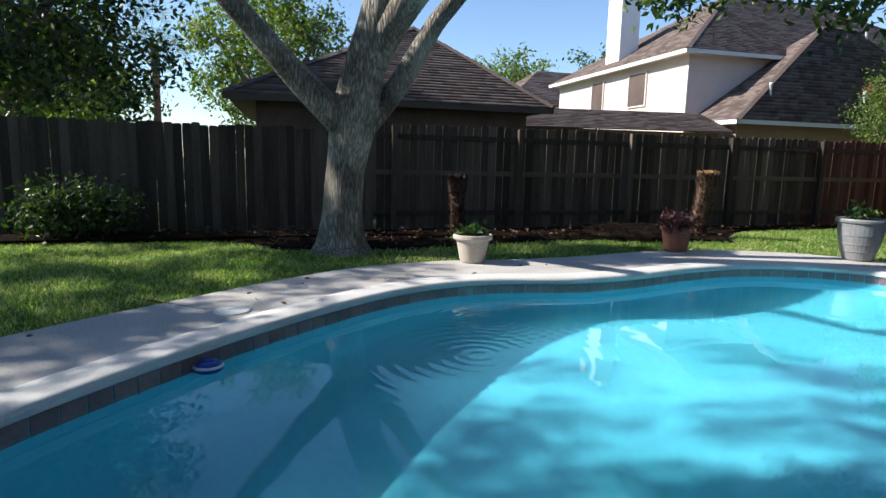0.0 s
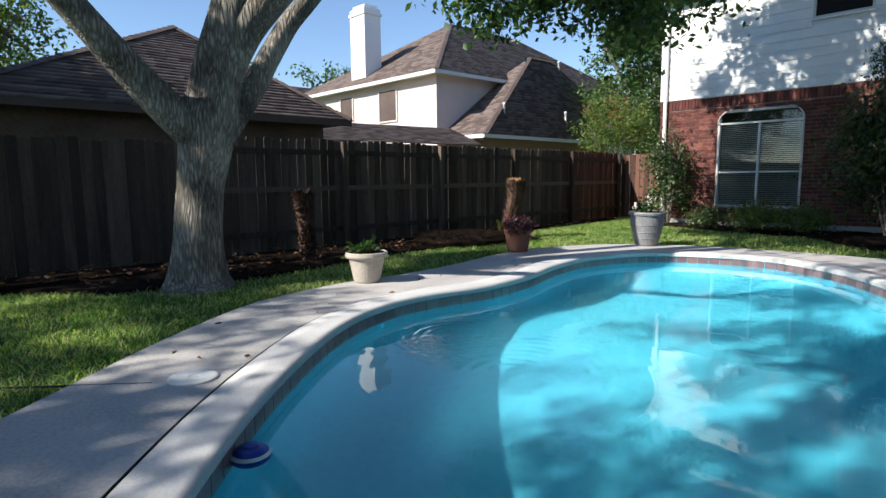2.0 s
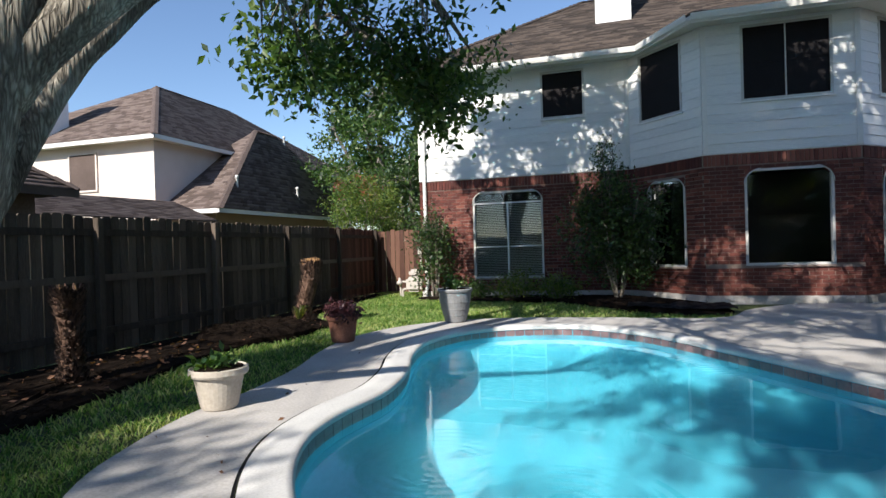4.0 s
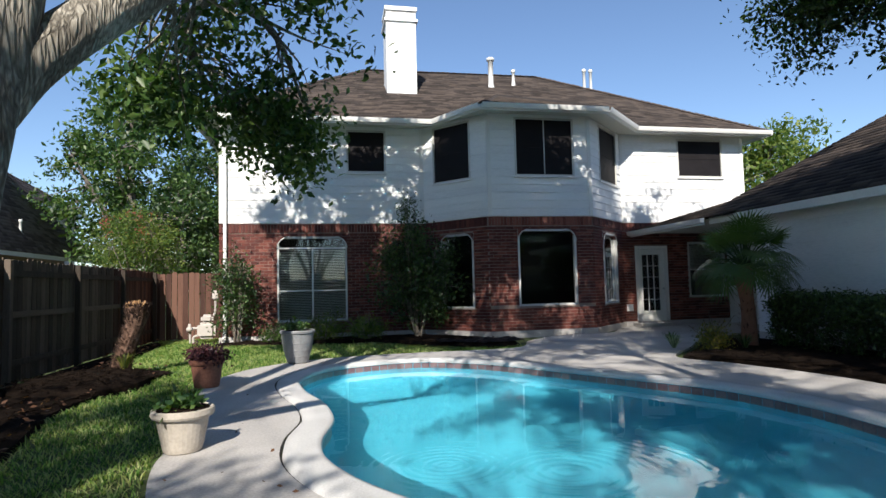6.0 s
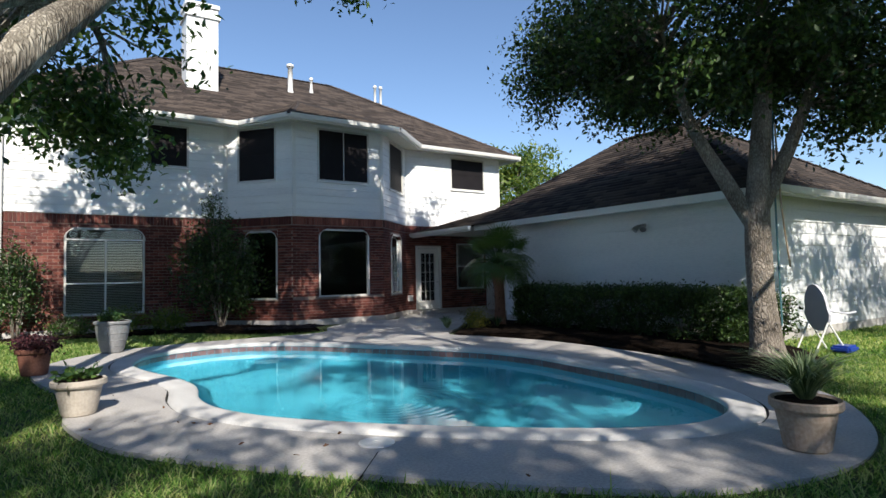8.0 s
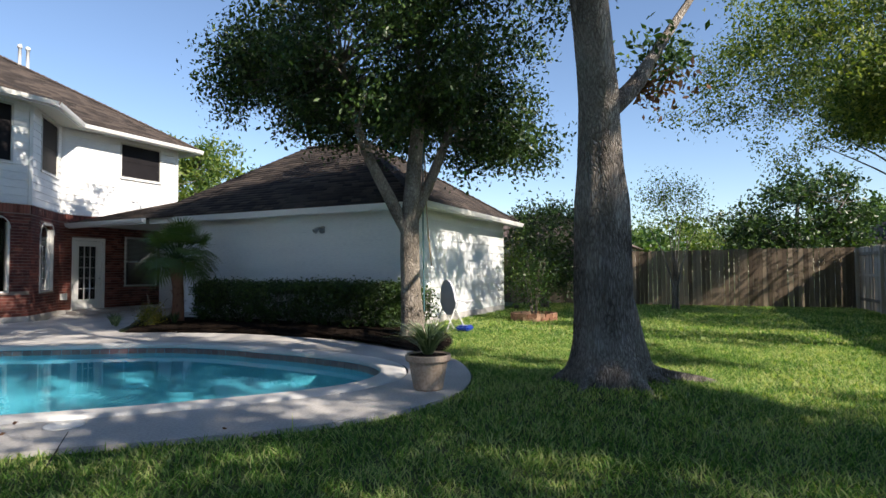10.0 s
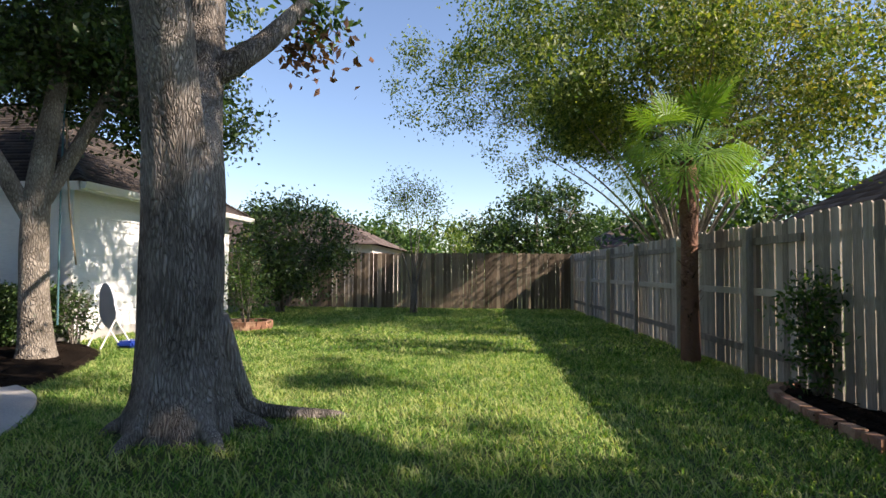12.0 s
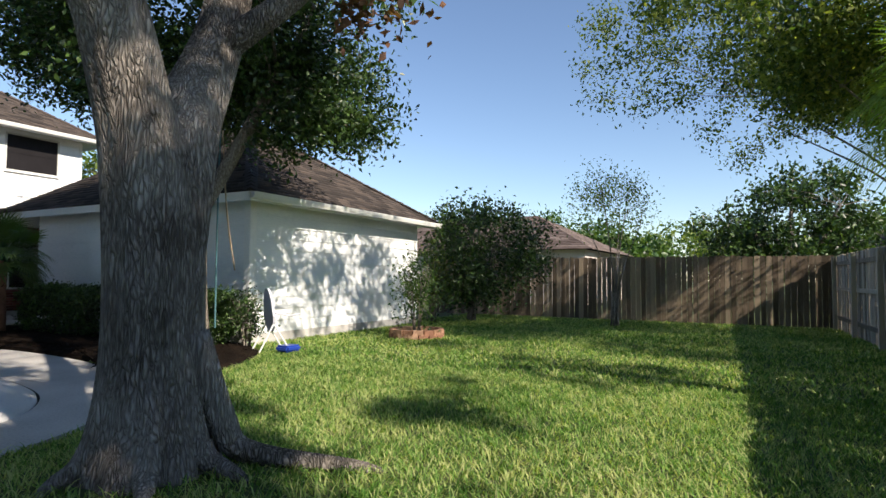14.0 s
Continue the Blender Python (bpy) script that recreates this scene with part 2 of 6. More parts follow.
M = {
    "soil": mat("lawn_soil", [(0.035, 0.05, 0.012), (0.06, 0.085, 0.02), (0.10, 0.10, 0.035)], 0.95, 1.2, 25, 0.6),
    "grass": mat("grass_blade", [(0.060, 0.150, 0.026), (0.200, 0.355, 0.085), (0.52, 0.535, 0.255)], 0.55, 0.55, 3.0, 0.0, island=0.5, spec=0.25, trans=0.45),
    "mulch": mat("mulch", [(0.005, 0.004, 0.003), (0.013, 0.009, 0.007), (0.035, 0.025, 0.018)], 1.0, 6, 60, 0.9, dist=0.03, spec=0.05),
    "deck": mat("deck_concrete", [(0.31, 0.292, 0.28), (0.45, 0.43, 0.415), (0.57, 0.55, 0.535)], 0.85, 1.1, 45, 0.25, dist=0.006),
    "coping": mat("coping_concrete", [(0.44, 0.435, 0.43), (0.57, 0.565, 0.56), (0.66, 0.655, 0.64)], 0.8, 2.0, 60, 0.25, dist=0.004),
    "plaster": mat("pool_plaster", [(0.060, 0.395, 0.535), (0.078, 0.445, 0.595), (0.10, 0.49, 0.64)], 0.6, 0.9, 20, 0.05),
    "pool_tile": mat("pool_tile", [(0.16, 0.09, 0.10), (0.22, 0.13, 0.13), (0.29, 0.18, 0.175)], 0.3, 4, 30, 0.1, objrand=0.22),
    "brick": mat("brick", [(0.080, 0.021, 0.017), (0.140, 0.037, 0.027), (0.23, 0.083, 0.060)], 0.85, 5, 70, 0.4, island=0.5, objrand=0.4, dist=0.004),
    "mortar": mat("mortar", [(0.20, 0.15, 0.13), (0.30, 0.24, 0.21)], 0.95, 6, 60, 0.5, dist=0.004),
    "siding": mat("white_siding", [(0.68, 0.69, 0.70), (0.78, 0.79, 0.79), (0.83, 0.83, 0.82)], 0.6, 0.8, 12, 0.08, stretch=(0.6, 0.6, 4), objrand=0.15),
    "white": mat("white_paint", [(0.70, 0.70, 0.69), (0.80, 0.80, 0.78)], 0.5, 2, 25, 0.08),
    "garage_wall": mat("garage_siding", [(0.62, 0.64, 0.66), (0.72, 0.74, 0.75), (0.78, 0.79, 0.79)], 0.65, 0.9, 14, 0.08, stretch=(0.6, 0.6, 3)),
    "brown_trim": mat("brown_trim", [(0.075, 0.058, 0.046), (0.11, 0.086, 0.07)], 0.7, 2, 20, 0.1),
    # tan brick darkened to carry the shade under the neighbour's eave
    "shaded_tan_brick": mat("shaded_tan_brick", [(0.075, 0.055, 0.042), (0.13, 0.098, 0.075), (0.18, 0.14, 0.11)], 0.9, 2, 30, 0.4),
    "soffit": mat("soffit", [(0.55, 0.56, 0.50), (0.62, 0.62, 0.56)], 0.7, 1, 12, 0.05),
    "shingle": mat("dark_shingle", [(0.022, 0.017, 0.015), (0.044, 0.034, 0.030), (0.078, 0.060, 0.051)], 0.95, 1.0, 60, 0.5, island=0.5, dist=0.006),
    "shingle_n": mat("brown_shingle", [(0.072, 0.052, 0.046), (0.118, 0.087, 0.077), (0.16, 0.124, 0.112)], 0.95, 1.0, 60, 0.5, island=0.6, dist=0.006),
    "stucco": mat("cream_stucco", [(0.58, 0.51, 0.465), (0.69, 0.62, 0.575)], 0.9, 1.5, 40, 0.2),
    "tan_brick": mat("tan_brick", [(0.30, 0.21, 0.15), (0.42, 0.30, 0.22)], 0.9, 2, 40, 0.3),
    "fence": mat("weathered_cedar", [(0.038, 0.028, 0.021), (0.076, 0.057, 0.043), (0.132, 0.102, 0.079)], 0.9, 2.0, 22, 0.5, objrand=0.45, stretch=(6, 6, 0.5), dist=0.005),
    "fence_grey": mat("silvered_cedar", [(0.17, 0.145, 0.115), (0.32, 0.278, 0.225), (0.47, 0.42, 0.35)], 0.9, 2.0, 22, 0.5, objrand=0.45, stretch=(6, 6, 0.5), dist=0.005),
    # reddish cedar, darkened to include the shade of tree and shrubs
    "fence_red": mat("shaded_red_cedar", [(0.046, 0.020, 0.014), (0.085, 0.038, 0.026), (0.14, 0.070, 0.048)], 0.9, 2.0, 22, 0.5, objrand=0.5, stretch=(6, 6, 0.5), dist=0.005),
    "bark": bark_material("furrowed_bark", [(0.085, 0.070, 0.060), (0.25, 0.22, 0.195), (0.47, 0.43, 0.39)], 46.0, 0.22, 0.016),
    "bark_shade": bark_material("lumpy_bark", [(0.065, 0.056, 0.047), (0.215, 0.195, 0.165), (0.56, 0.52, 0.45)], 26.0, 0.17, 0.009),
    "bark_pale": bark_material("pale_bark", [(0.10, 0.082, 0.066), (0.23, 0.20, 0.17), (0.40, 0.36, 0.31)], 30.0, 0.4, 0.012),
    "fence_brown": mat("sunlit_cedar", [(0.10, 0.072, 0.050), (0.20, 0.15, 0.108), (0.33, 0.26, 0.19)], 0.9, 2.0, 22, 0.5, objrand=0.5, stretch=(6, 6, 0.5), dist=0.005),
    "palm_trunk": mat("palm_fibre", [(0.045, 0.018, 0.011), (0.11, 0.045, 0.027), (0.21, 0.105, 0.07)], 0.95, 4, 30, 1.0, island=0.5, dist=0.03),
    "leaf": mat("oak_leaf", [(0.022, 0.058, 0.014), (0.050, 0.108, 0.026), (0.105, 0.170, 0.042)], 0.45, 0.8, 4, 0.0, island=0.6, spec=0.5, trans=0.35),
    "leaf_dark": mat("dark_leaf", [(0.013, 0.034, 0.010), (0.032, 0.070, 0.019), (0.078, 0.135, 0.036)], 0.4, 0.8, 4, 0.0, island=0.6, spec=0.5, trans=0.28),
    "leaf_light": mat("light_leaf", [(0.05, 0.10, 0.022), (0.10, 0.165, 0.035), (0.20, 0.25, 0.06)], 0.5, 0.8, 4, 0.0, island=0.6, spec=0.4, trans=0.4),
    "leaf_fine": mat("fine_leaf", [(0.038, 0.074, 0.018), (0.095, 0.145, 0.037), (0.22, 0.25, 0.070)], 0.5, 0.8, 4, 0.0, island=0.6, spec=0.45, trans=0.48),
    "leaf_yellow": mat("yellowing_leaf", [(0.06, 0.09, 0.022), (0.15, 0.17, 0.035), (0.30, 0.26, 0.06)], 0.5, 0.5, 4, 0.0, island=0.6, spec=0.4, trans=0.4),
    "leaf_brown": mat("dead_leaf", [(0.06, 0.030, 0.020), (0.13, 0.06, 0.035), (0.20, 0.10, 0.06)], 0.7, 2, 8, 0.0, island=0.6, trans=0.3),
    "leaf_purple": mat("purple_leaf", [(0.028, 0.010, 0.016), (0.065, 0.020, 0.032), (0.13, 0.045, 0.055)], 0.5, 2, 8, 0.0, island=0.6, trans=0.25),
    "flower": mat("red_flower", [(0.30, 0.05, 0.05), (0.50, 0.12, 0.10)], 0.6, 2, 8, 0.0, island=0.5, trans=0.2),
    "palm_leaf": mat("palm_leaf", [(0.028, 0.080, 0.012), (0.065, 0.150, 0.024), (0.15, 0.25, 0.045)], 0.4, 1.5, 6, 0.0, island=0.6, spec=0.5, trans=0.4),
    "grass_plant": mat("strap_leaf", [(0.09, 0.14, 0.07), (0.20, 0.27, 0.15), (0.34, 0.40, 0.26)], 0.45, 2, 8, 0.0, island=0.6, trans=0.3),
    "terracotta": mat("terracotta", [(0.15, 0.060, 0.040), (0.235, 0.098, 0.064), (0.33, 0.16, 0.11)], 0.85, 4, 40, 0.3, dist=0.004),
    "edge_brick": mat("edge_brick", [(0.22, 0.105, 0.065), (0.36, 0.19, 0.12), (0.50, 0.31, 0.21)], 0.9, 4, 40, 0.4, objrand=0.5, dist=0.004),
    "stoneware": mat("beige_pot", [(0.33, 0.29, 0.245), (0.43, 0.385, 0.33), (0.52, 0.47, 0.41)], 0.85, 4, 40, 0.25, dist=0.004),
    "old_clay": mat("weathered_clay", [(0.26, 0.19, 0.14), (0.42, 0.33, 0.26), (0.55, 0.47, 0.39)], 0.9, 3, 40, 0.3, dist=0.004),
    "zinc": mat("grey_pot", [(0.15, 0.155, 0.165), (0.21, 0.215, 0.225), (0.27, 0.275, 0.28)], 0.5, 4, 40, 0.1),
    "screen": mat("solar_screen", [(0.010, 0.009, 0.010), (0.018, 0.016, 0.018)], 0.6, 2, 60, 0.1, spec=0.12),
    "blind": mat("window_blind", [(0.58, 0.60, 0.57), (0.68, 0.70, 0.67)], 0.6, 2, 20, 0.0),
    # near-black colour stands in for the darkness of unlit rooms
    "room": plain("unlit_room", (0.02, 0.02, 0.02), 0.9),
    "meter": mat("meter_paint", [(0.40, 0.365, 0.34), (0.52, 0.48, 0.45)], 0.5, 5, 40, 0.1),
    "trim": mat("pale_trim", [(0.50, 0.50, 0.48), (0.62, 0.62, 0.60)], 0.6, 2, 25, 0.05),
    "metal": plain("galvanised_metal", (0.45, 0.46, 0.47), 0.4, 0.8),
    "vent_white": plain("white_pvc", (0.72, 0.72, 0.70), 0.5),
    "black": plain("black_rubber", (0.02, 0.02, 0.02), 0.7),
    "blue": plain("blue_plastic", (0.015, 0.045, 0.30), 0.35),
    "grey_cloth": mat("grey_mesh_cloth", [(0.46, 0.46, 0.53), (0.58, 0.58, 0.65)], 0.8, 3, 90, 0.2),
    "rope_teal": plain("teal_rope", (0.05, 0.13, 0.15), 0.8),
    "rope_tan": plain("tan_rope", (0.35, 0.27, 0.18), 0.8),
    "stump": mat("palm_stump", [(0.035, 0.018, 0.013), (0.075, 0.040, 0.027), (0.17, 0.10, 0.07)], 0.95, 6, 40, 1.0, island=0.5, dist=0.03),
    "cut_wood": mat("cut_wood", [(0.30, 0.16, 0.07), (0.50, 0.30, 0.14)], 0.9, 8, 40, 0.6, dist=0.02),
    "joint": plain("black_joint", (0.015, 0.014, 0.013), 0.9),
}
M["water"] = water_material()
glass = bpy.data.materials.new("window_glass")
glass.use_nodes = True
gb = glass.node_tree.nodes["Principled BSDF"]
gb.inputs["Base Color"].default_value = (0.85, 0.9, 0.9, 1)
gb.inputs["Roughness"].default_value = 0.02
gb.inputs["Transmission Weight"].default_value = 1.0
gb.inputs["IOR"].default_value = 1.45
M["glass"] = glass


# ---- building helpers ----
def empty(name, x=0, y=0, z=0, label="", category="", group="", kind=""):
    ob = new(name)
    ob.empty_display_size = 0.2
    ob.location = (x, y, z)
    ob.matrix_basis = Matrix.Translation((x, y, z))
    return tagged(ob, label, category, group, kind)


def root_of(ob):
    m = ob.matrix_basis.copy()
    p = ob.parent
    while p:
        m = p.matrix_basis @ ob.matrix_parent_inverse @ m
        ob, p = p, p.parent
    return m


def mesh_of(name, bm, material, smooth=False):
    bmesh.ops.remove_doubles(bm, verts=bm.verts[:], dist=0.0004)
    me = bpy.data.meshes.new(name)
    bm.normal_update()
    bm.to_mesh(me)
    bm.free()
    me.materials.append(M[material] if isinstance(material, str) else material)
    if smooth:
        me.polygons.foreach_set("use_smooth", [True] * len(me.polygons))
    return me


def adopt(ob, parent):
    ob.parent = parent
    ob.matrix_parent_inverse = root_of(parent).inverted()


def part(name, bm, material, parent=None, label="", smooth=False):
    """One mesh object, in world coordinates, under a thing or a part."""
    me = bm if isinstance(bm, bpy.types.Mesh) else mesh_of(name, bm, material, smooth)
    ob = new(name, me)
    if parent is not None:
        adopt(ob, parent)
    if label:
        ob["label"] = label
    return ob


def arrays(name, verts, faces, material):
    """A mesh from numpy arrays; faces all with the same number of corners."""
    me = bpy.data.meshes.new(name)
    n, k = faces.shape
    me.vertices.add(len(verts))
    me.vertices.foreach_set("co", verts.astype(np.float32).ravel())
    me.loops.add(n * k)
    me.loops.foreach_set("vertex_index", faces.astype(np.int32).ravel())
    me.polygons.add(n)
    me.polygons.foreach_set("loop_start", np.arange(0, n * k, k, dtype=np.int32))
    me.update(calc_edges=True)
    me.materials.append(M[material])
    return me


def box(bm, x0, x1, y0, y1, z0, z1, m=None):
    vs = [bm.verts.new((x, y, z)) for z in (z0, z1) for x, y in ((x0, y0), (x1, y0), (x1, y1), (x0, y1))]
    if m is not None:
        for v in vs:
            v.co = m @ v.co
    for f in ((3, 2, 1, 0), (4, 5, 6, 7), (0, 1, 5, 4), (1, 2, 6, 5), (2, 3, 7, 6), (3, 0, 4, 7)):
        bm.faces.new([vs[i] for i in f])
    return vs


def boxes(*args, m=None):
    bm = bmesh.new()
    for a in args:
        box(bm, *a, m=m)
    return bm


def poly_prism(bm, pts, z0, z1):
    lo = [bm.verts.new((x, y, z0)) for x, y in pts]
    hi = [bm.verts.new((x, y, z1)) for x, y in pts]
    n = len(pts)
    bm.faces.new(hi)
    bm.faces.new(lo[::-1])
    for i in range(n):
        bm.faces.new((lo[i], lo[(i + 1) % n], hi[(i + 1) % n], hi[i]))


def tube(bm, pts, radii, sides=10, lump=0.0, seed=0, cap=True, ridges=0):
    """A tapered tube along points, with lumps."""
    rings = []
    prev = None
    for i, p in enumerate(pts):
        p = Vector(p)
        d = (Vector(pts[min(i + 1, len(pts) - 1)]) - Vector(pts[max(i - 1, 0)])).normalized()
        if prev is None:
            u = d.orthogonal().normalized()
        else:
            u = (prev - d * prev.dot(d)).normalized()
        prev = u
        w = d.cross(u)
        ring = []
        for k in range(sides):
            a = 2 * math.pi * k / sides
            q = u * math.cos(a) + w * math.sin(a)
            r = radii[i]
            if lump:
                r *= 1 + lump * noise.noise(Vector((q.x * 1.3 + seed * 7.1, q.y * 1.3, q.z * 1.3)) + p * 0.9)
                if ridges:
                    r *= 1 + 0.35 * lump * math.sin(a * ridges + 1.7 * noise.noise(p * 0.8 + q))
            ring.append(bm.verts.new(p + q * r))
        rings.append(ring)
    for a, b in zip(rings, rings[1:]):
        for k in range(sides):
            bm.faces.new((a[k], a[(k + 1) % sides], b[(k + 1) % sides], b[k]))
    if cap:
        bm.faces.new(rings[-1])
        bm.faces.new(rings[0][::-1])


def smooth_line(pts, n):
    """n points on a Catmull-Rom curve."""
    P = [Vector(p) for p in pts]
    P = [P[0] * 2 - P[1]] + P + [P[-1] * 2 - P[-2]]
    out = []
    segs = len(P) - 3
    for i in range(n):
        t = i / (n - 1) * segs
        k = min(int(t), segs - 1)
        t -= k
        a, b, c, d = P[k:k + 4]
        out.append(0.5 * ((2 * b) + (c - a) * t + (2 * a - 5 * b + 4 * c - d) * t * t + (3 * b - a - 3 * c + d) * t ** 3))
    return out


def lerp_list(vals, n):
    return list(np.interp(np.linspace(0, 1, n), np.linspace(0, 1, len(vals)), vals))


def lathe(bm, profile, sides=24, cx=0, cy=0, cz=0):
    rings = []
    for r, z in profile:
        rings.append([bm.verts.new((cx + r * math.cos(2 * math.pi * k / sides), cy + r * math.sin(2 * math.pi * k / sides), cz + z)) for k in range(sides)])
    for a, b in zip(rings, rings[1:]):
        for k in range(sides):
            bm.faces.new((a[k], a[(k + 1) % sides], b[(k + 1) % sides], b[k]))
    bm.faces.new(rings[0][::-1])
    bm.faces.new(rings[-1])


def leaf_cloud(name, centres, per, spread, size, material, rng, droop=0.25, flat=0.0, aspect=0.5):
    """Leaves, each a small bent diamond of two triangles, scattered about the centres."""
    c = np.repeat(np.asarray(centres, float), per, axis=0)
    n = len(c)
    c = c + rng.normal(0, 1, (n, 3)) * np.asarray(spread)
    s = size * rng.uniform(0.6, 1.35, n)
    d = rng.normal(0, 1, (n, 3))
    d[:, 2] = d[:, 2] * (1 - flat) - droop
    d /= np.linalg.norm(d, axis=1)[:, None]
    u = rng.normal(0, 1, (n, 3))
    w = np.cross(d, u)
    w /= np.linalg.norm(w, axis=1)[:, None] + 1e-9
    nrm = np.cross(d, w)
    a = c
    b = c + d * (0.45 * s)[:, None] + w * (0.5 * aspect * s)[:, None] + nrm * (0.08 * s)[:, None]
    e = c + d * s[:, None]
    f = c + d * (0.45 * s)[:, None] - w * (0.5 * aspect * s)[:, None] + nrm * (0.08 * s)[:, None]
    v = np.stack([a, b, e, f], 1).reshape(-1, 3)
    i = np.arange(n)[:, None] * 4
    faces = np.concatenate([i + [[0, 1, 2]], i + [[0, 2, 3]]], 0)
    return arrays(name, v, faces, material)


def clump_points(rng, count, centre, radii, hollow=0.55, low_cut=-0.9):
    """Points in the outer part of an uneven ellipsoid."""
    out = []
    while len(out) < count:
        d = rng.normal(0, 1, 3)
        d /= np.linalg.norm(d)
        if d[2] < low_cut:
            continue
        k = rng.uniform(hollow, 1.0) * (1 + 0.28 * noise.noise(Vector(d * 1.7) + Vector(centre)))
        out.append(np.asarray(centre) + d * k * np.asarray(radii))
    return np.array(out)


def tree(name, limbs, clumps, label, category="tree", bark="bark", leaf="leaf", per=60, spread=(0.35, 0.35, 0.25), size=0.12,
         seed=1, sides=14, lump=0.12, ridges=0, twig=0.018, group="", extra=(), droop=0.25, aspect=0.5, tag=True):
    """limbs: lists of (points, radii, rings). clumps: leaf centres. Twigs join each clump to the nearest limb point."""
    rng = np.random.default_rng(seed)
    base = limbs[0][0][0]
    ob = empty(name, base[0], base[1], base[2], label, category, group)
    spine = []
    names = ["trunk"] + ["limb"] * (len(limbs) - 1)
    for i, (pts, radii, n) in enumerate(limbs):
        bm = bmesh.new()
        line = smooth_line(pts, n)
        rr = lerp_list(radii, n)
        tube(bm, line, rr, sides if i == 0 else max(8, sides - 4), lump, seed + i, True, ridges)
        part(names[i], bm, bark, ob, smooth=True)
        spine += [(np.array(p), r) for p, r in zip(line, rr)][n // 3:]
    sp = np.array([p for p, r in spine])
    bm = bmesh.new()
    pick = clumps if len(clumps) < 260 else clumps[rng.choice(len(clumps), 260, replace=False)]
    for c in pick:
        k = int(np.argmin(np.linalg.norm((sp - c) * [1, 1, 1.4], axis=1)))
        a, b = Vector(sp[k]), Vector(c)
        mid = (a + b) / 2 + Vector(rng.normal(0, 0.12, 3)) + Vector((0, 0, 0.1))
        tube(bm, smooth_line([a, mid, b], 5), lerp_list([min(spine[k][1] * 0.6, twig * (1 + (b - a).length * 0.7)), 0.004], 5), 4, 0)
    tagged(part("branchwork", bm, bark, ob), kind="stuff")
    part("crown", leaf_cloud("crown", clumps, per, spread, size, leaf, rng, droop, aspect=aspect), None, ob)
    for nm, cl, p, sprd, sz, lf in extra:
        part(nm, leaf_cloud(nm, cl, p, sprd, sz, lf, rng, droop), None, ob)
    return ob


# ---- ground and pool ----
def closed(pts, n):
    """A closed smooth outline through the points."""
    P = [Vector((x, y, 0)) for x, y in pts]
    k = len(P)
    per = n // k
    out = []
    for i in range(k):
        a, b, c, d = P[i - 1], P[i], P[(i + 1) % k], P[(i + 2) % k]
        for j in range(per):
            t = j / per
            v = 0.5 * ((2 * b) + (c - a) * t + (2 * a - 5 * b + 4 * c - d) * t * t + (3 * b - a - 3 * c + d) * t ** 3)
            out.append((v.x, v.y))
    return out


def offset(outline, d):
    """The outline moved outwards by d metres (counter-clockwise outline)."""
    n = len(outline)
    out = []
    for i in range(n):
        a, b = Vector(outline[i - 1]), Vector(outline[(i + 1) % n])
        t = (b - a).normalized()
        out.append((outline[i][0] + t.y * d, outline[i][1] - t.x * d))
    return out


POOL = closed([(2.20, 1.70), (2.90, 1.48), (3.55, 1.70), (4.02, 2.33), (4.25, 3.25), (4.35, 4.30), (4.40, 5.30), (4.20, 6.35), (3.65, 7.30), (2.98, 8.35),
               (2.15, 9.55), (1.18, 10.2), (0.22, 10.1), (-0.48, 9.60), (-0.82, 8.65), (-0.72, 7.70), (-0.48, 6.85), (-0.38, 6.05), (-0.48, 5.30), (-0.42, 4.65),
               (-0.10, 3.95), (0.50, 3.20), (1.25, 2.45)], 230)
DECK = closed([(1.50, 0.62), (2.45, 0.33), (3.25, 0.43), (4.05, 0.80), (4.75, 1.35), (5.35, 2.30), (5.75, 3.60), (5.95, 5.00), (5.95, 6.60), (5.60, 8.00),
               (5.30, 9.00), (6.40, 10.2), (7.30, 11.2), (8.60, 12.2), (11.8, 12.3), (11.8, 15.3), (8.0, 15.2), (6.60, 13.75), (5.2, 13.6), (4.0, 12.6), (3.3, 11.4), (1.40, 11.3), (0.1, 11.2), (-0.95, 10.8), (-1.70, 10.0),
               (-2.05, 8.90), (-1.98, 7.80), (-1.75, 6.80), (-1.65, 5.80), (-1.68, 5.00), (-1.52, 4.20), (-1.30, 3.65), (-0.72, 2.85), (-0.02, 2.05), (0.70, 1.28)], 350)


def ring_band(bm, inner, outer, z0, z1):
    """A flat band between two outlines with the same number of points, z0 inside, z1 outside."""
    a = [bm.verts.new((x, y, z0)) for x, y in inner]
    b = [bm.verts.new((x, y, z1)) for x, y in outer]
    n = len(a)
    for i in range(n):
        bm.faces.new((a[i], b[i], b[(i + 1) % n], a[(i + 1) % n]))


def inside(p, poly):
    x, y = p
    c = False
    j = len(poly) - 1
    for i in range(len(poly)):
        xi, yi = poly[i]
        xj, yj = poly[j]
        if (yi > y) != (yj > y) and x < (xj - xi) * (y - yi) / (yj - yi) + xi:
            c = not c
        j = i
    return c


def sheet_with_hole(name, outer, hole, z, material, kind, label):
    """A flat sheet with a hole in it."""
    bm = bmesh.new()
    edges = []
    for loop in (outer, hole):
        vs = [bm.verts.new((x, y, z)) for x, y in loop]
        edges += [bm.edges.new((vs[i], vs[(i + 1) % len(vs)])) for i in range(len(vs))]
    bmesh.ops.triangle_fill(bm, use_beauty=True, edges=edges)
    for f in bm.faces:
        f.normal_update()
        if f.normal.z < 0:
            f.normal_flip()
    return tagged(part(name, bm, material), label, name, "", kind)


